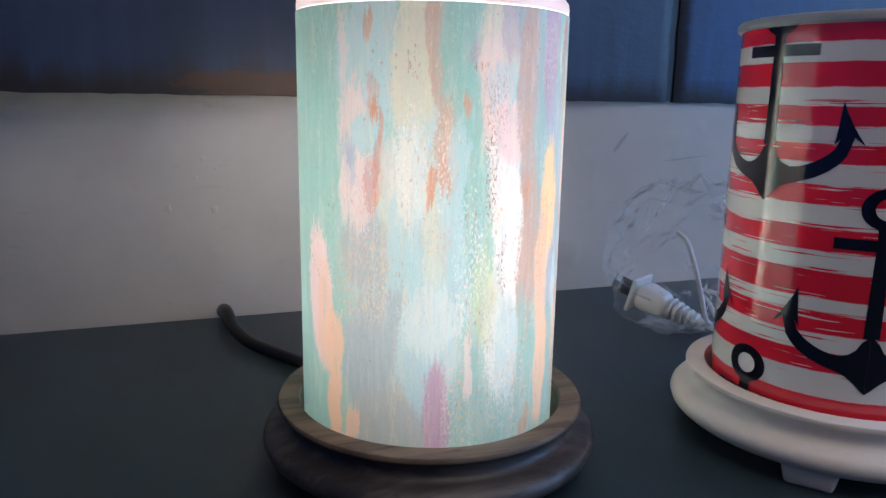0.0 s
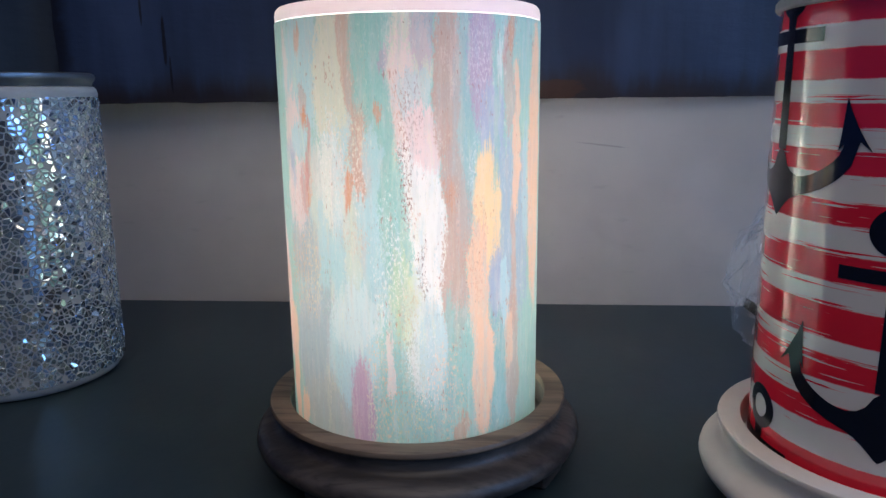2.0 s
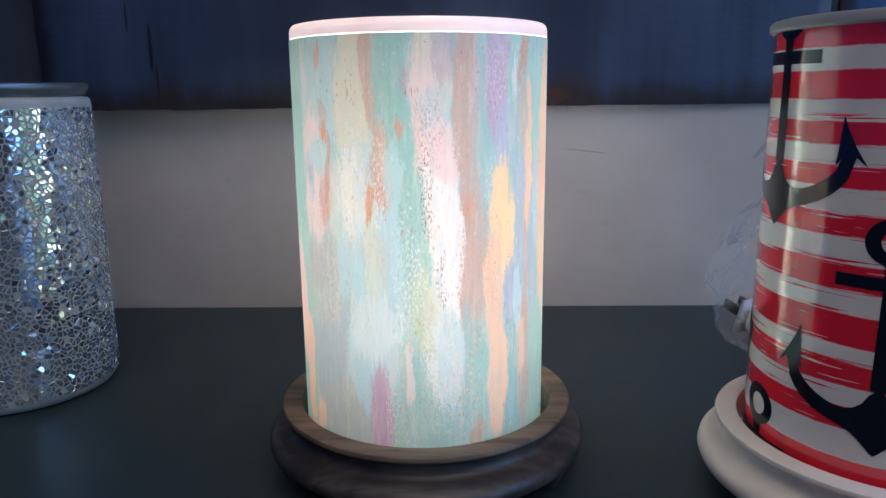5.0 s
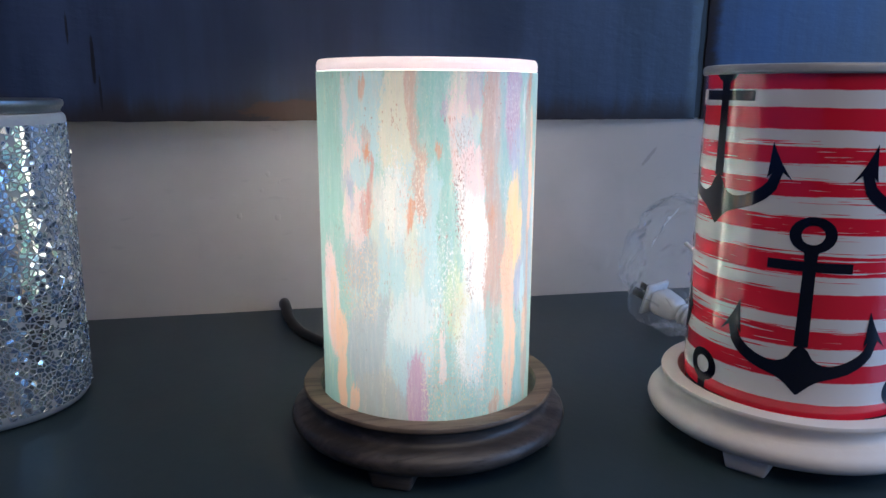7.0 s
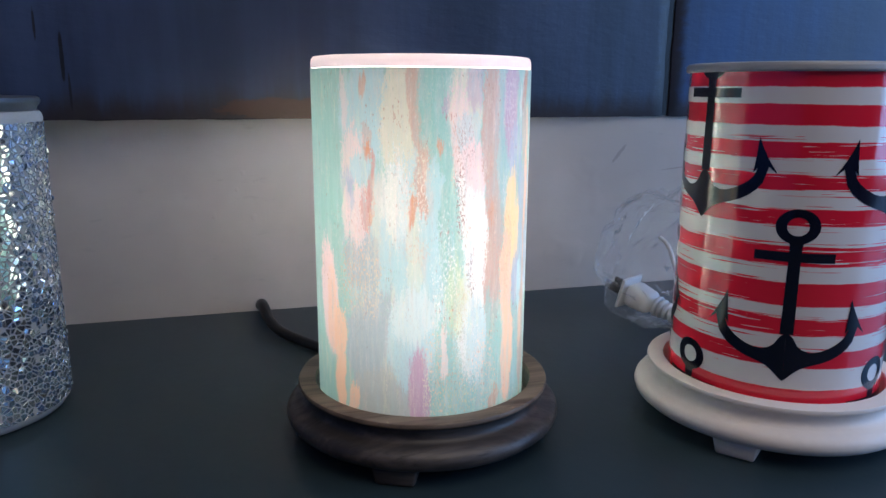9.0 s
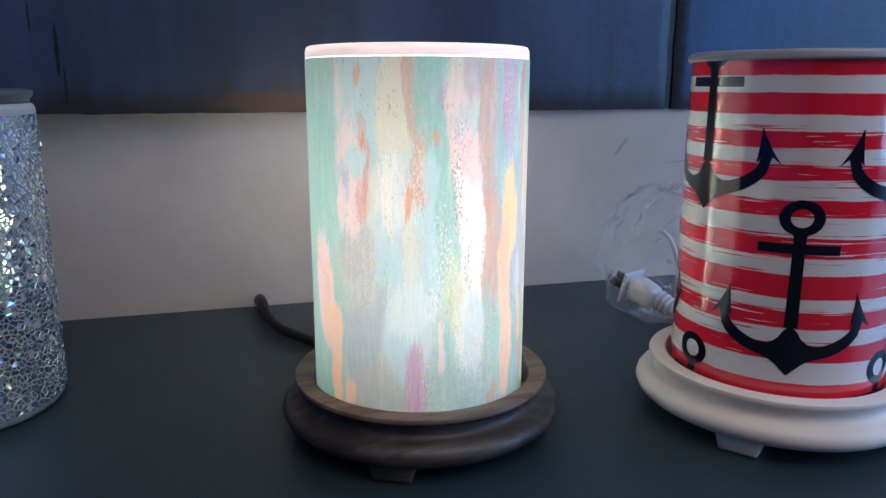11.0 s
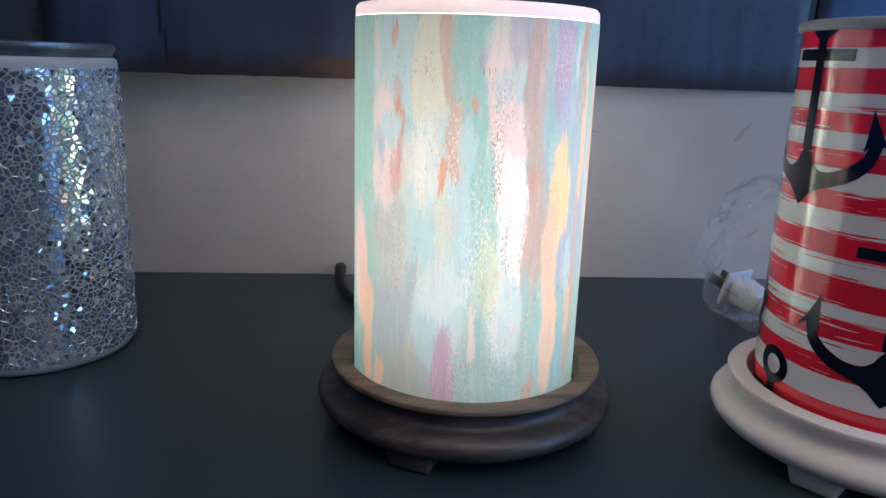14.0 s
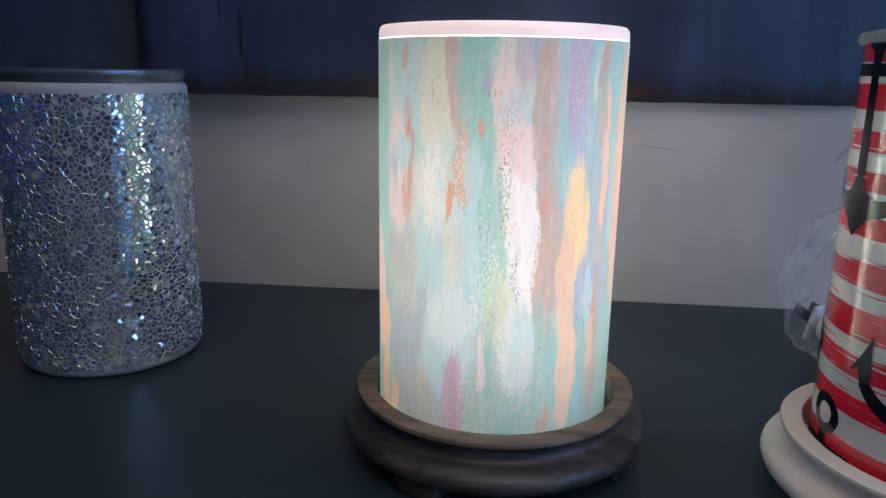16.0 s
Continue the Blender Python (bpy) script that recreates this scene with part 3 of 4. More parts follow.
def spline(points, n=10):
    """A smooth way through the points."""
    p = [Vector(q) for q in points]
    p = [2 * p[0] - p[1]] + p + [2 * p[-1] - p[-2]]
    out = []
    for a, b, c, d in zip(p, p[1:], p[2:], p[3:]):
        for i in range(n):
            t = i / n
            out.append(0.5 * ((2 * b) + (c - a) * t + (2 * a - 5 * b + 4 * c - d) * t * t + (3 * b - a - 3 * c + d) * t ** 3))
    return out + [p[-2]]


def tube(points, radius, seg=12, n=10):
    bm = bmesh.new()
    way = spline(points, n)
    rings, side = [], None
    for i, q in enumerate(way):
        d = (way[min(i + 1, len(way) - 1)] - way[max(i - 1, 0)]).normalized()
        side = (side - d * side.dot(d)).normalized() if side else d.orthogonal().normalized()
        up = d.cross(side)
        r = radius(i / (len(way) - 1)) if callable(radius) else radius
        rings.append([bm.verts.new(q + r * (math.cos(a) * side + math.sin(a) * up)) for a in (2 * math.pi * k / seg for k in range(seg))])
    for a, b in zip(rings, rings[1:]):
        for k in range(seg):
            bm.faces.new((a[k], a[(k + 1) % seg], b[(k + 1) % seg], b[k]))
    bm.faces.new(rings[0][::-1])
    bm.faces.new(rings[-1])
    return bm


def merge(*parts):
    bm = bmesh.new()
    for p in parts:
        me = bpy.data.meshes.new("joint")
        p.to_mesh(me)
        p.free()
        bm.from_mesh(me)
        bpy.data.meshes.remove(me)
    return bm


# ---- the room ----
def structure(name, bm, material, label, smooth=40.0):
    return tagged(part(name, bm, material, None, "", smooth), label, "", "", "structure")


X0, X1, Y0, TOP, LOW = -1.3, 1.3, -2.2, 1.65, -0.75
structure("wall_north", box(X0, X1, WALL_Y, WALL_Y + 0.12, LOW, TOP), WALL, "white painted wall with dents and scuffs")
# two unseen walls, added; their blue and grey tint the chips' reflections
structure("wall_west", box(X0 - 0.12, X0, Y0, WALL_Y + 0.12, LOW, TOP), ROOM_BLUE, "unseen added wall, blue for the glass chips to mirror")
structure("wall_south", box(X0, X1 + 0.12, Y0 - 0.12, Y0, LOW, TOP), GREY_WALL, "unseen added wall, dark grey for the glass chips to mirror")
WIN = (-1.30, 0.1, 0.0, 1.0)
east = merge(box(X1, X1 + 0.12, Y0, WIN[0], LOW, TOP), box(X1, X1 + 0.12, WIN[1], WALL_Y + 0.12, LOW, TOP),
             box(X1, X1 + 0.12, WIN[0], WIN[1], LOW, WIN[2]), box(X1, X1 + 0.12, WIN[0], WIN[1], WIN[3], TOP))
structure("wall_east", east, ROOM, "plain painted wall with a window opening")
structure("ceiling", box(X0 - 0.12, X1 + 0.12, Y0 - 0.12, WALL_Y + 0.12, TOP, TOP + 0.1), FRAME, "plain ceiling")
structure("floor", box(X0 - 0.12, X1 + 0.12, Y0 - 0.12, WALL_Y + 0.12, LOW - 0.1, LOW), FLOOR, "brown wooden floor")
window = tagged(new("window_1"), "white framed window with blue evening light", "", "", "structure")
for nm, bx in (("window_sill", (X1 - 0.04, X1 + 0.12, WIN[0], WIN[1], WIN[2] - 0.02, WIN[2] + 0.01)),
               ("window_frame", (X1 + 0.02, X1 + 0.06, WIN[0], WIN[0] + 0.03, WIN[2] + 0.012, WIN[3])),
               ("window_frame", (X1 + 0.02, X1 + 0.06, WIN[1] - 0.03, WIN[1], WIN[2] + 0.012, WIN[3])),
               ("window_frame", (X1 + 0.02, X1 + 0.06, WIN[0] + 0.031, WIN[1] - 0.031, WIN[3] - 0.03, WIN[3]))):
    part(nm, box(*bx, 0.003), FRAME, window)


# unseen panel, added under the ceiling to carry the fill light
fill_panel = thing("fill_panel", pose(0.4, -1.2, TOP), "broad white unseen panel, added overhead for the fill light", "lamp")
part("fill_panel_body", box(-0.83, 0.83, -0.83, 0.83, -0.055, 0.0, 0.006), FRAME, fill_panel)


# ---- table and boards ----
table = thing("table", pose(0, 0, 0), "dark teal painted table against the wall", "table")
part("tabletop", box(-0.95, 1.0, -0.62, WALL_Y - 0.001, -0.032, 0.0, 0.004), TABLE, table)
for x in (-0.9, 0.95):
    for y in (-0.57, 0.17):
        part("leg", box(x - 0.03, x + 0.03, y - 0.03, y + 0.03, LOW, -0.033, 0.003), TABLE, table)


def board(name, width, height, thick, material, seed):
    """A thick board whose edges are worn uneven."""
    bm = bmesh.new()
    nx, nz = int(width / 0.006), int(height / 0.01)
    grid = []
    for j in range(nz + 1):
        row = []
        for i in range(nx + 1):
            x, z = width * i / nx, height * j / nz
            y = 0.0
            edge = min(x, width - x, z, height - z)
            if edge < 0.004:
                y += 0.0022
            if j == 0:
                z += 0.0008 * noise.noise((x * 60, seed, 0)) + 0.0005 * noise.noise((x * 200, seed, 3))
            if i in (0, nx):
                x += 0.0012 * noise.noise((seed, z * 50, 1))
            row.append(bm.verts.new((x, y + 0.0004 * noise.noise((x * 25, z * 4, seed)), z)))
        grid.append(row)
    for a, b in zip(grid, grid[1:]):
        for i in range(nx):
            bm.faces.new((a[i], a[i + 1], b[i + 1], b[i]))
    rim = [e for e in bm.edges if e.is_boundary]
    ext = bmesh.ops.extrude_edge_only(bm, edges=rim)
    vs = [e for e in ext["geom"] if isinstance(e, bmesh.types.BMVert)]
    for v in vs:
        v.co.y = thick
    return finish(bm, name, material, 50)


GREY_BLUE = board_paint("grey_blue_board_paint", 0.30, ((0.12, 0.006, 0.03, 0.005),), (), (0.21, 0.27, 0.33), (0.27, 0.33, 0.40))
side_board = new("blue_board", board("blue_board", 0.30, 0.5, 0.0035, GREY_BLUE, 14))
side_board.matrix_world = pose(-0.5635, WALL_Y - 0.0038, 0.1436)
tagged(side_board, "grey-blue painted board set back beside the darker board", "wall board", "boards on the wall")
# shade of the open gap between the boards, put in as a black strip
structure("joint_shade", box(0.2635, 0.2745, WALL_Y - 0.0016, WALL_Y - 0.0004, 0.1445, 0.64), BLACK, "black strip standing in for shade in the boards' open joint")
wall_ob = bpy.data.objects["wall_north"]
for x, z, r in ((-0.100, 0.073, 0.0026), (-0.072, 0.071, 0.0030), (-0.083, 0.092, 0.0018), (-0.078, 0.104, 0.0022), (-0.070, 0.098, 0.0015), (0.10, 0.118, 0.0014)):
    lump = lathe([(r * math.cos(a), 0.17 * r * math.sin(a)) for a in (0, 0.2, 0.45, 0.7, 1.1)] + [(0, 0.17 * r)], 16)
    for v in lump.verts:
        v.co.x *= 1 + 0.5 * noise.noise((v.co.y * 700, r * 9000, x * 90))
        v.co.y *= 1 + 0.5 * noise.noise((v.co.x * 700, r * 5000, z * 90))
    lump.transform(pose(x, WALL_Y + 0.0001, z, 90, 0, 0) @ Matrix.Diagonal((0.8, 1.0, 1.0, 1.0)))
    part("paint_lump", lump, WALL, wall_ob)
BOARD_TURN = math.degrees(math.atan(0.045))
for label, x, width, mat, seed in (("dark blue board with worn brown lower edge, fixed to the wall", -0.260, 0.5265, BLUE_A, 3),
                                   ("brighter blue painted board with worn edges, fixed to the wall", 0.2715, 0.48, BLUE_B, 8)):
    y = 0.2055 + 0.045 * x if x < 0 else 0.2165
    ob = new("blue_board", board("blue_board", width, 0.5, 0.018 if x < 0 else 0.006, mat, seed))
    ob.matrix_world = pose(x, y, 0.1436, 0, 0, BOARD_TURN if x < 0 else 0.3)
    tagged(ob, label, "wall board", "boards on the wall")


# ---- lamps ----
BASE = ((0, 0.0165), (0.0522, 0.0165), (0.0526, 0.0172), (0.0527, 0.0252),
        (0.0592, 0.0252), (0.0586, 0.0247), (0.0580, 0.0234), (0.0578, 0.0218), (0.0581, 0.0203), (0.0591, 0.0191), (0.0608, 0.0183), (0.0630, 0.0176), (0.0652, 0.0164), (0.0666, 0.0146), (0.0671, 0.0125),
        (0.0662, 0.0101), (0.0641, 0.0083), (0.0610, 0.0072), (0.0560, 0.0068), (0, 0.0068))


RING = ((0.0527, 0.0253), (0.0527, 0.0275), (0.0530, 0.0282), (0.0596, 0.0283), (0.0607, 0.0280), (0.0611, 0.0272), (0.0609, 0.0262), (0.0600, 0.0255), (0.0592, 0.0253))


def foot_mesh(material):
    """A small foot, wider at the base's edge and tapering down to the table."""
    bm = box(-0.0105, 0.0105, -0.0075, 0.0075, 0.0, 0.0085, 0.0016)
    for v in bm.verts:
        k = 1.0 - 0.18 * (1 - v.co.z / 0.0085)
        v.co.x *= k
        v.co.y = v.co.y * k - 0.0015 * (1 - abs(v.co.x) / 0.0105) + 0.001
    return finish(bm, "foot", material)


def lamp_base(owner, material, feet, ring):
    base = part("base", lathe(BASE, 160), material, owner)
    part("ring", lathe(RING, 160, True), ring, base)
    me = foot_mesh(material)
    for a in feet:
        f = new("foot", me)
        f.parent = owner
        f.matrix_local = pose(0, 0, 0, 0, 0, a) @ pose(0, -0.0565, 0)
    return base


def shell(r, thick, z0, z1, seg=160):
    zs = [z0 + (z1 - z0) * i / 12 for i in range(13)]
    return lathe([(r, z) for z in zs] + [(r - thick, z) for z in reversed(zs)], seg, True)


painted = thing("fragrance_lamp", pose(*LAMP, 0), "lit lamp with pastel painted shade on walnut base", "lamp", "lamps on the table")
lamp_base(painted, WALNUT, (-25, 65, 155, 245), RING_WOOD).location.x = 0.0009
art = part("shade", shell(0.0500, 0.0008, 0.0172, 0.1738), ART, painted, "glowing paper shade with pastel brush strokes")
art.data.materials.append(INNER)
for f in art.data.polygons:
    if math.hypot(f.center.x, f.center.y) < 0.0497:
        f.material_index = 1
part("dish", lathe(((0, 0.1700), (0.030, 0.1705), (0.040, 0.1735), (0.0465, 0.1782), (0.0478, 0.1791), (0.0487, 0.1790), (0.0495, 0.1780), (0.0498, 0.1764), (0.0497, 0.1742), (0.0480, 0.1741), (0.040, 0.1722), (0.030, 0.1690), (0, 0.1685))), ROSE, painted, "glowing white rim of the wax dish")
part("bulb", lathe(((0, 0.146), (0.006, 0.1445), (0.0105, 0.139), (0.012, 0.131), (0.012, 0.085), (0.0105, 0.070), (0.0085, 0.060), (0.0078, 0.055), (0, 0.055)), 32), BULB, painted, "lit tubular bulb").visible_shadow = False
part("socket", lathe(((0, 0.0548), (0.009, 0.0548), (0.010, 0.052), (0.010, 0.02), (0.014, 0.017), (0, 0.017)), 32), WHITE_PLASTIC, painted)
part("cord", tube(((-0.010, 0.050, 0.0095), (-0.021, 0.078, 0.0065), (-0.034, 0.106, 0.0040), (-0.047, 0.128, 0.0038), (-0.059, 0.148, 0.0045), (-0.066, 0.167, 0.0075), (-0.0688, 0.186, 0.0115), (-0.0697, 0.203, 0.0090), (-0.070, 0.2145, 0.0048)), lambda t: 0.0030 + 0.0012 * t), BLACK, painted, "black power cord")

nautical = thing("fragrance_lamp", pose(*ANCHOR, 0), "unlit lamp with red striped anchor shade on cream base", "lamp", "lamps on the table")
lamp_base(nautical, CREAM, (-51, 39, 129, 219), CREAM)
shade = part("shade", shell(0.0500, 0.0015, 0.0172, 0.1742), STRIPES, nautical, "glossy shade with red and white stripes")
part("lid", lathe(((0, 0.1745), (0.0495, 0.1738), (0.0512, 0.1738), (0.0518, 0.1745), (0.0518, 0.1766), (0.0511, 0.1776), (0.0494, 0.1780), (0.046, 0.1772), (0.030, 0.1760), (0, 0.1755))), GREY_LID, nautical, "pale grey dish rim")


def wrap(bm, rows_, arc, base_z, lift):
    """A strip of quads, given by pairs of (across, up) in millimetres, laid on the round shade."""
    made = []
    for a, b in rows_:
        line = []
        for k in range(7):
            t = k / 6
            x, z = (a[0] + (b[0] - a[0]) * t + arc) / 50.0, (a[1] + (b[1] - a[1]) * t + base_z) / 1000
            line.append(bm.verts.new(((0.05 + lift) * math.sin(x), -(0.05 + lift) * math.cos(x), max(0.0175, min(0.1739, z)))))
        made.append(line)
    for p, q in zip(made, made[1:]):
        for k in range(6):
            if len({tuple(round(c, 7) for c in v.co) for v in (p[k], p[k + 1], q[k + 1], q[k])}) == 4:
                bm.faces.new((p[k], p[k + 1], q[k + 1], q[k]))


def anchor_print(arc, dz):
    """One printed anchor, its lower tip at 37.5 mm plus dz."""
    bm = bmesh.new()
    ring = [2 * math.pi * i / 40 for i in range(41)]
    wrap(bm, [((9.1 * math.cos(a), 108 + 7.8 * math.sin(a)), (4.5 * math.cos(a), 108 + 4.1 * math.sin(a))) for a in ring], arc, dz, 0.00012)
    wrap(bm, [((-w, z), (w, z)) for z, w in ((102.5, 4.2), (100, 2.7), (97, 2.5), (90, 2.5), (80, 2.6), (70, 2.7), (63, 2.8), (59, 2.8))], arc, dz, 0.00015)
    wrap(bm, [((x, 92.3), (x, 96.6)) for x in (-16.6, -10, -5, 0, 5, 10, 16.6)], arc, dz, 0.00018)
    # crown, arms and barbed points
    for s in (-1, 1):
        wrap(bm, [((s * x, hi), (s * x, lo)) for x, hi, lo in ((0, 60, 36.9), (1.2, 59, 37.8), (2.9, 57.4, 39.6), (4.8, 54.0, 41.5), (7.0, 52.2, 43.2), (10.0, 51.2, 44.6), (13.0, 51.4, 45.5), (16.0, 52.2, 46.4))]
             + [((s * 18.5, 53.3), (s * 20.2, 48.0)), ((s * 21.2, 54.8), (s * 24.4, 50.5)), ((s * 23.6, 56.6), (s * 27.2, 52.9)), ((s * 25.7, 58.8), (s * 29.6, 56.0)), ((s * 27.3, 63.4), (s * 31.7, 63.4))], arc, dz, 0.00021 + 0.00003 * s)
        wrap(bm, [((s * 26.7, 75.6), (s * 26.9, 75.5)), ((s * 26.4, 72.0), (s * 28.4, 71.8)), ((s * 26.0, 67.0), (s * 31.0, 66.8)), ((s * 25.6, 63.2), (s * 33.2, 63.2))], arc, dz, 0.00028)
        wrap(bm, [((s * 25.6, 63.25), (s * 27.7, 63.25)), ((s * 25.2, 60.4), (s * 25.4, 60.4))], arc, dz, 0.00028)
        wrap(bm, [((s * 31.4, 63.25), (s * 33.2, 63.25)), ((s * 35.0, 60.3), (s * 35.2, 60.3))], arc, dz, 0.00028)
    return bm


for col_, angle in enumerate((-193.5, -140.5, -87.0, -34.7, 19.6, 73.5, 126.5)):
    for dz in ((0.0,) if col_ % 2 else (70.3, -69.4)):
        part("anchor_print", anchor_print(radians(angle) * 50, dz), NAVY, shade, "navy anchor printed on the shade")

crackle = thing("fragrance_lamp", pose(*MOSAIC, 0), "white lamp covered in mirrored crackle glass chips", "lamp", "lamps on the table")
body_ = part("body", lathe(((0, 0.0), (0.0440, 0.0), (0.0468, 0.0012), (0.0486, 0.0040), (0.0490, 0.0075), (0.0490, 0.1470), (0.0494, 0.1500), (0.0490, 0.1522), (0.0478, 0.1536), (0.0450, 0.1540), (0, 0.1540)), 160), GROUT, crackle, "white grouted cylinder")
part("lid", lathe(((0, 0.1541), (0.0470, 0.1541), (0.0474, 0.1556), (0.0486, 0.1570), (0.0490, 0.1584), (0.0486, 0.1600), (0.0474, 0.1606), (0.0440, 0.1598), (0.030, 0.1575), (0, 0.1570))), STEEL_LID, crackle, "grey metal dish")


# ---- cord in its bag, behind the striped lamp ----
def plug_cord():
    owner = thing("power_cord", pose(0.205, 0.128, 0.0), "white power cord with plug, coiled in clear bag", "cord")
    turn = pose(-0.002, 0, 0.0140, 0, 15, -62)
    bm = box(-0.012, 0.010, -0.010, 0.010, -0.0092, 0.0092, 0.006, 4)
    for v in bm.verts:
        if v.co.x > 0:
            v.co.y *= 0.9
            v.co.z *= 0.9
    bm.transform(turn)
    plug = part("plug", bm, WHITE_PLASTIC, owner, "white plug")
    face = box(-0.0145, -0.0118, -0.0125, 0.0125, -0.0115, 0.0115, 0.001)
    face.transform(turn)
    part("plug_face", face, WHITE_PLASTIC, plug)
    for y in (-0.0062, 0.0062):
        prong = box(-0.030, -0.0144, y - 0.0008, y + 0.0008, -0.0032, 0.0032, 0.0004)
        prong.transform(turn)
        part("prong", prong, BRASS, plug, "metal prong")
    for k in range(5):
        x = 0.0125 + 0.0042 * k
        r = 0.0080 - 0.0006 * k
        rib = lathe(((0, -0.0013), (r * 0.9, -0.0013), (r, 0), (r * 0.9, 0.0013), (0, 0.0013)), 20)
        rib.transform(turn @ pose(x, 0, 0, 0, 90, 0))
        part("strain_rib", rib, WHITE_PLASTIC, plug)
    neck = tube(((0.008, 0, 0), (0.02, 0, 0), (0.036, 0, 0)), 0.0036)
    neck.transform(turn)
    part("strain_relief", neck, WHITE_PLASTIC, plug)
    e = turn @ Vector((0.034, 0, 0))
    way = [e, e + Vector((0.012, -0.014, -0.004)), (0.045, -0.028, 0.006), (0.060, 0.0, 0.010), (0.052, 0.022, 0.012), (0.038, -0.006, 0.010), (0.024, -0.030, 0.006), (0.0125, -0.034, 0.009), (0.0075, -0.033, 0.026), (0.003, -0.030, 0.044), (-0.001, -0.026, 0.059), (-0.003, -0.018, 0.064)]
    part("cable", tube(way, 0.0015, 10, 12), WHITE_PLASTIC, owner, "white cable")


plug_cord()


def bag():
    """A crumpled clear bag: a closed film pushed into sharp folds."""
    bm = bmesh.new()
    bmesh.ops.create_icosphere(bm, subdivisions=6, radius=1.0)
    for v in bm.verts:
        p = v.co.copy()
        fold = abs(noise.noise(p * 2.1 + Vector((3, 1, 7)))) * 0.34 + abs(noise.noise(p * 4.6)) * 0.16 + abs(noise.noise(p * 10)) * 0.06
        r = 1.08 - fold
        v.co = Vector((p.x * 0.050 * r, p.y * 0.050 * r, p.z * 0.052 * r))
        v.co.x += 0.006 * p.z
        v.co.z = max(v.co.z + 0.046, 0.0006 + 0.0005 * noise.noise(p * 9))
    return bm


bag_ob = thing("plastic_bag", pose(0.215, 0.118, 0.0002), "crumpled clear plastic bag round a white cord", "bag")
part("film", bag(), FILM, bag_ob, "", 25)


def fold(points, wide, seed):
    """A pinched crease of the film, standing off as a narrow ruffled ribbon that stands for its glint."""
    bm = bmesh.new()
    rows_ = []
    for k, q in enumerate(spline(points, 8)):
        w = 1.7 * wide * (0.35 + abs(noise.noise((k * 0.37, seed, 0.5))) * 2.0)
        lean = Vector((noise.noise((k * 0.5, seed, 2)), -0.5, 0.8 + noise.noise((k * 0.6, seed, 5)))).normalized()
        rows_.append([bm.verts.new(q + lean * (w * h) + Vector((0, 0.0004 * (h % 2), 0))) for h in range(4)])
    for a, b in zip(rows_, rows_[1:]):
        for h in range(3):
            bm.faces.new((a[h], a[h + 1], b[h + 1], b[h]))
    bmesh.ops.solidify(bm, geom=list(bm.faces), thickness=0.0001)
    return bm


# highlights on the crumpled film, laid on as pale ribbons
for seed, way_, wide in ((1, ((-0.041, -0.012, 0.062), (-0.036, -0.018, 0.078), (-0.027, -0.018, 0.088)), 0.0007),
                         (2, ((-0.006, -0.026, 0.082), (0.002, -0.028, 0.078), (0.010, -0.026, 0.080)), 0.0016),
                         (3, ((0.000, -0.034, 0.046), (0.010, -0.036, 0.043), (0.020, -0.034, 0.045)), 0.0011),
                         (4, ((-0.012, -0.036, 0.034), (-0.008, -0.037, 0.028), (-0.009, -0.036, 0.020)), 0.0011),
                         (5, ((0.014, -0.034, 0.078), (0.022, -0.030, 0.066), (0.026, -0.028, 0.056)), 0.0008),
                         (6, ((0.006, -0.036, 0.030), (0.014, -0.037, 0.034), (0.022, -0.035, 0.028)), 0.0009)):
    part("crease", fold(way_, wide, seed), CREASE_GLINT, bag_ob, "pale ribbon for the glint along a crease of the film")
crease_rnd = random.Random(5)
for seed in range(20, 34):
    x, z = crease_rnd.uniform(-0.030, 0.028), crease_rnd.uniform(0.030, 0.088)
    a, length = crease_rnd.uniform(0, math.pi), crease_rnd.uniform(0.004, 0.011)
    dx, dz = 0.5 * length * math.cos(a), 0.5 * length * math.sin(a)
    y = -0.047 + 14.0 * (x * x + (z - 0.05) ** 2)
    part("crease", fold(((x - dx, y, z - dz), (x, y - 0.001, z + 0.001), (x + dx, y + 0.001, z + dz)), crease_rnd.uniform(0.0003, 0.0009), seed), CREASE_GLINT, bag_ob, "pale ribbon for the glint along a crease of the film")


# ---- glass chips, last ----
def clip(poly, mx, my, nx, ny):
    """The part of a polygon nearer to the origin's side of a line."""
    out = []
    for i, (x, y) in enumerate(poly):
        px, py = poly[i - 1]
        d, e = (x - mx) * nx + (y - my) * ny, (px - mx) * nx + (py - my) * ny
        if (d < 0) != (e < 0):
            t = e / (e - d)
            out.append((px + (x - px) * t, py + (y - py) * t))
        if d < 0:
            out.append((x, y))
    return out


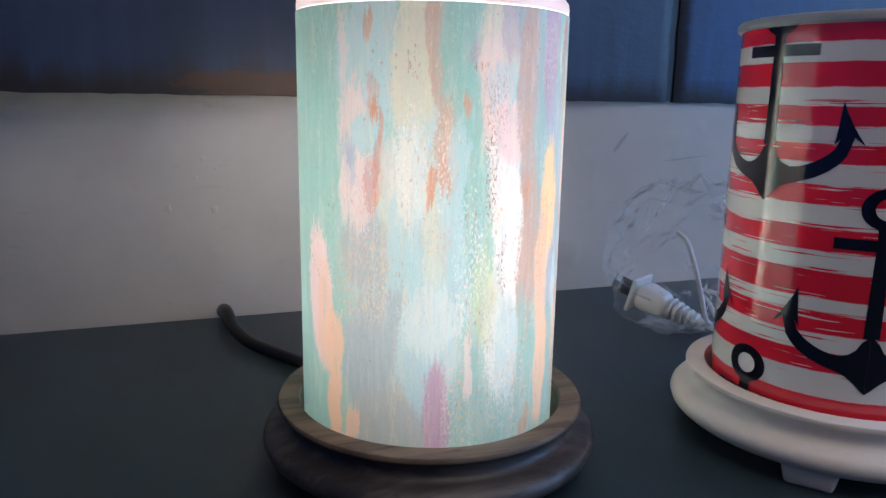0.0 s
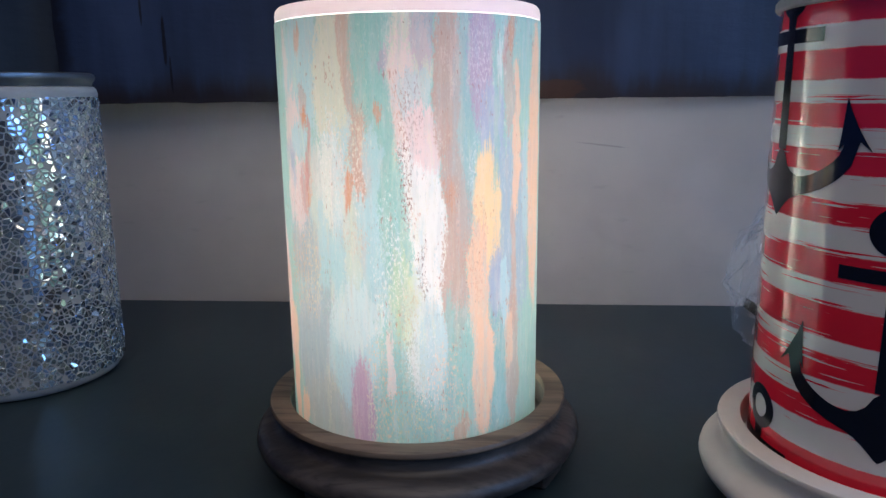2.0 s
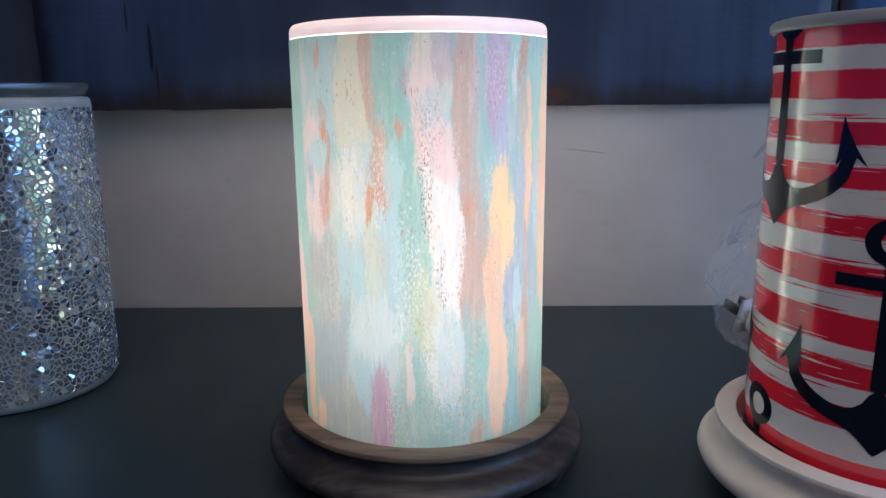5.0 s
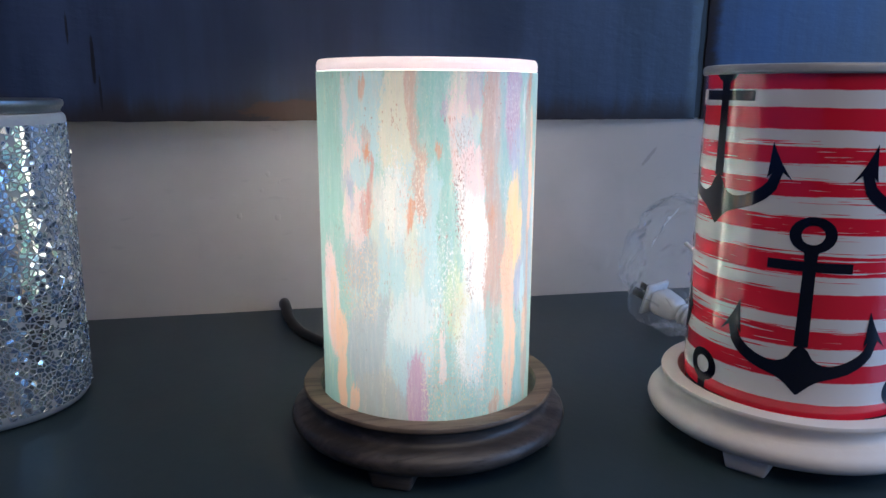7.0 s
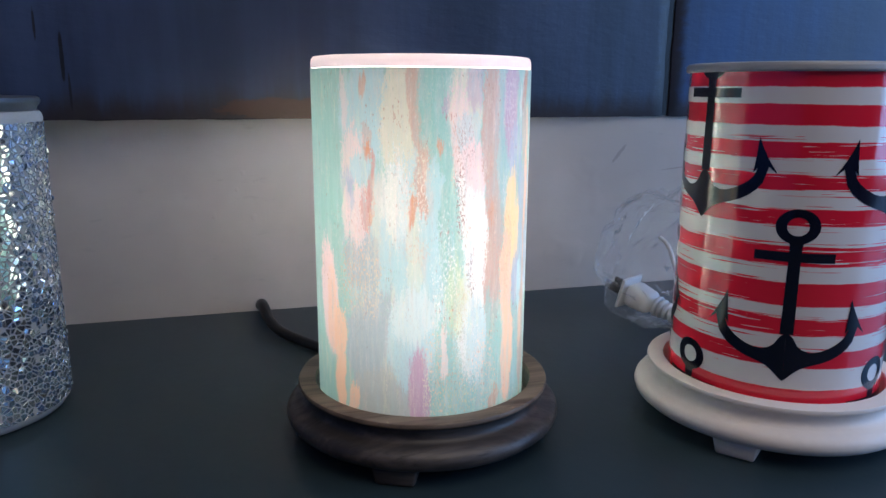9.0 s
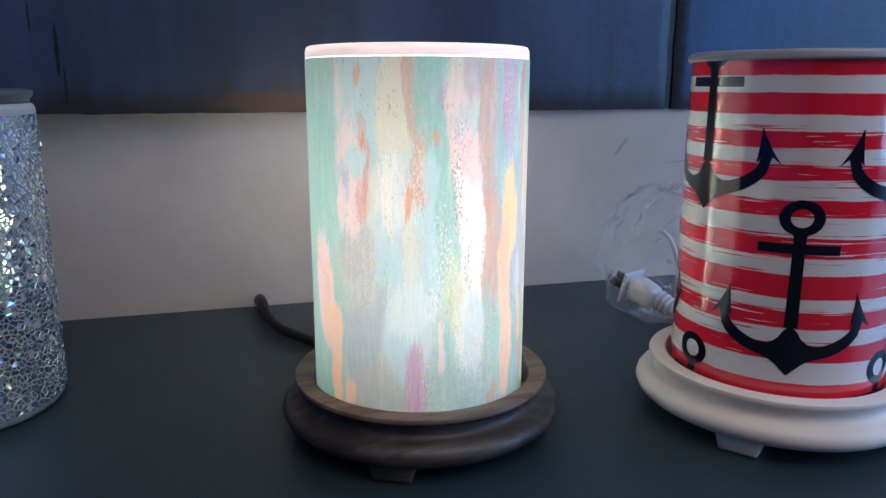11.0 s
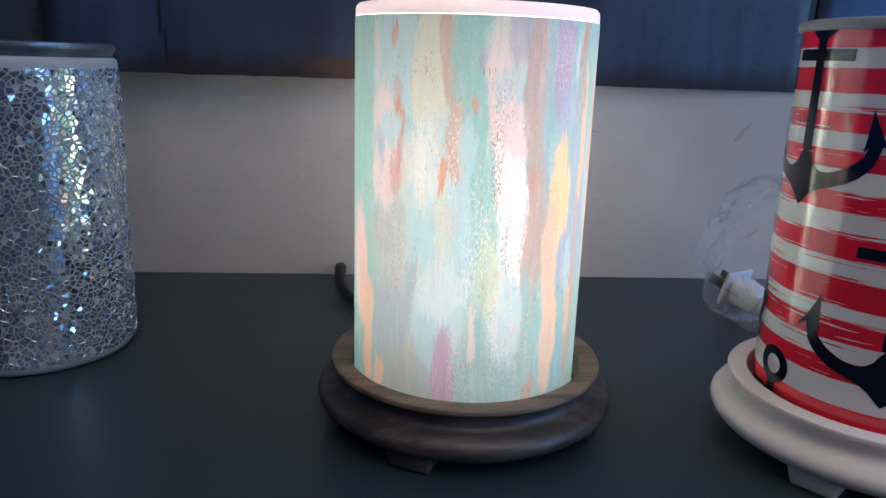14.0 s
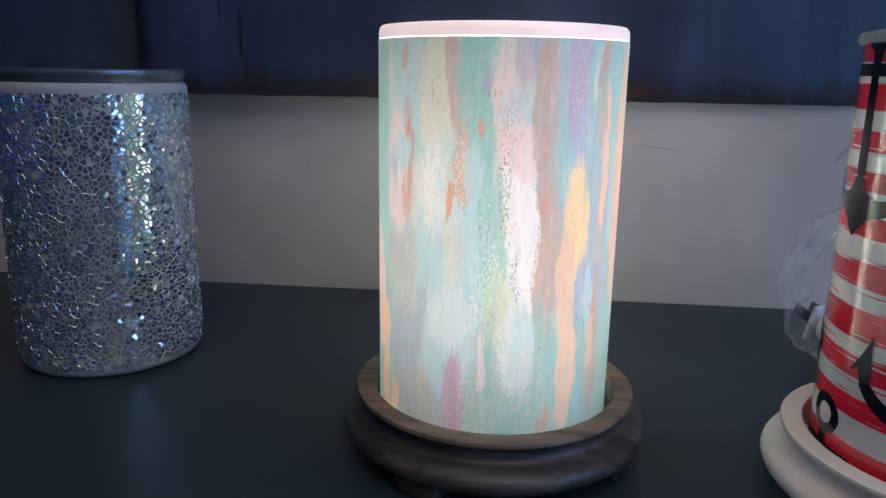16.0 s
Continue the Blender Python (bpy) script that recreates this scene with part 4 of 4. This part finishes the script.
def chips():
    """Broken glass laid as a crackle all round: cells of scattered points, shrunk by the joint, in millimetres."""
    rnd = random.Random(11)
    R = 49.2
    around, z0, z1 = 2 * math.pi * R, 5.6, 148.6
    nu, nz = 108, 62
    pts = []
    for j in range(-1, nz + 1):
        for i in range(nu):
            u = (i + 0.5 * (j % 2) + rnd.uniform(-0.75, 0.75)) * around / nu
            pts.append((u, z0 + (j + 0.5 + rnd.uniform(-0.75, 0.75)) * (z1 - z0) / nz))
    cells = {}
    for k, (u, z) in enumerate(pts):
        for w in (-around, 0, around):
            cells.setdefault((int((u + w) // 5), int(z // 5)), []).append((u + w, z))
    for u, z in pts:
        if not z0 - 1 < z < z1 + 1:
            continue
        near = [q for a in range(-2, 3) for b in range(-2, 3) for q in cells.get((int(u // 5) + a, int(z // 5) + b), ())]
        near = sorted(((q[0] - u) ** 2 + (q[1] - z) ** 2, q) for q in near)[1:22]
        poly = [(-6, -6), (6, -6), (6, 6), (-6, 6)]
        joint = rnd.uniform(0.2, 0.46)
        for _, (qu, qz) in near:
            dx, dy = qu - u, qz - z
            d = math.hypot(dx, dy)
            if d < 0.05:
                continue
            h = d / 2 - joint
            poly = clip(poly, dx / d * h, dy / d * h, dx / d, dy / d)
            if len(poly) < 3:
                break
        if len(poly) < 3 or rnd.random() < 0.03:
            continue
        poly = [(x, min(max(y + z, z0), z1) - z) for x, y in poly]
        area = 0.5 * abs(sum(a[0] * b[1] - a[1] * b[0] for a, b in zip(poly, poly[1:] + poly[:1])))
        if area < 0.7:
            continue
        # whole patches lie smooth, others were pressed in unevenly
        uneven = 0.013 + 0.11 * max(0.0, 0.10 + noise.noise((math.sin(u / R) * 1.8, math.cos(u / R) * 1.8, z * 0.03)))
        if rnd.random() < 0.15:
            uneven += 0.16
        ta, tb = rnd.gauss(0, uneven), rnd.gauss(0, uneven)
        ring = []
        for lift, k in ((-0.5, 1.0), (0.25, 1.0), (0.36, 0.92)):
            row = []
            for x, y in poly:
                r = (R + lift + (ta * x + tb * y if lift > 0 else 0)) / 1000
                a = (u + x * k) / R
                row.append((r * math.sin(a), -r * math.cos(a), (z + y * k) / 1000))
            ring.append(row)
        yield u / R, z, ring


def chip_faces(n, start):
    faces = [tuple(start + 2 * n + i for i in range(n))]
    for lv in (0, 1):
        for i in range(n):
            j = (i + 1) % n
            faces.append((start + lv * n + i, start + lv * n + j, start + (lv + 1) * n + j, start + (lv + 1) * n + i))
    return faces


verts, faces, single = [], [], 0
for a, z, ring in chips():
    a = (a + math.pi) % (2 * math.pi) - math.pi
    n = len(ring[0])
    pts = [q for row in ring for q in row]
    # a band that faces the room is laid piece by piece
    if single < 300 and 0.15 < a < 1.25 and 62 < z < 118:
        me = bpy.data.meshes.new("glass_chip")
        me.from_pydata(pts, [], chip_faces(n, 0))
        me.materials.append(CHIP)
        new("glass_chip", me).parent = body_
        single += 1
    else:
        faces += chip_faces(n, len(verts))
        verts += pts
me = bpy.data.meshes.new("glass_chips")
me.from_pydata(verts, [], faces)
me.materials.append(CHIP)
rest = new("glass_chip_field", me)
rest.parent = body_
tagged(rest, "", "", "", "stuff")
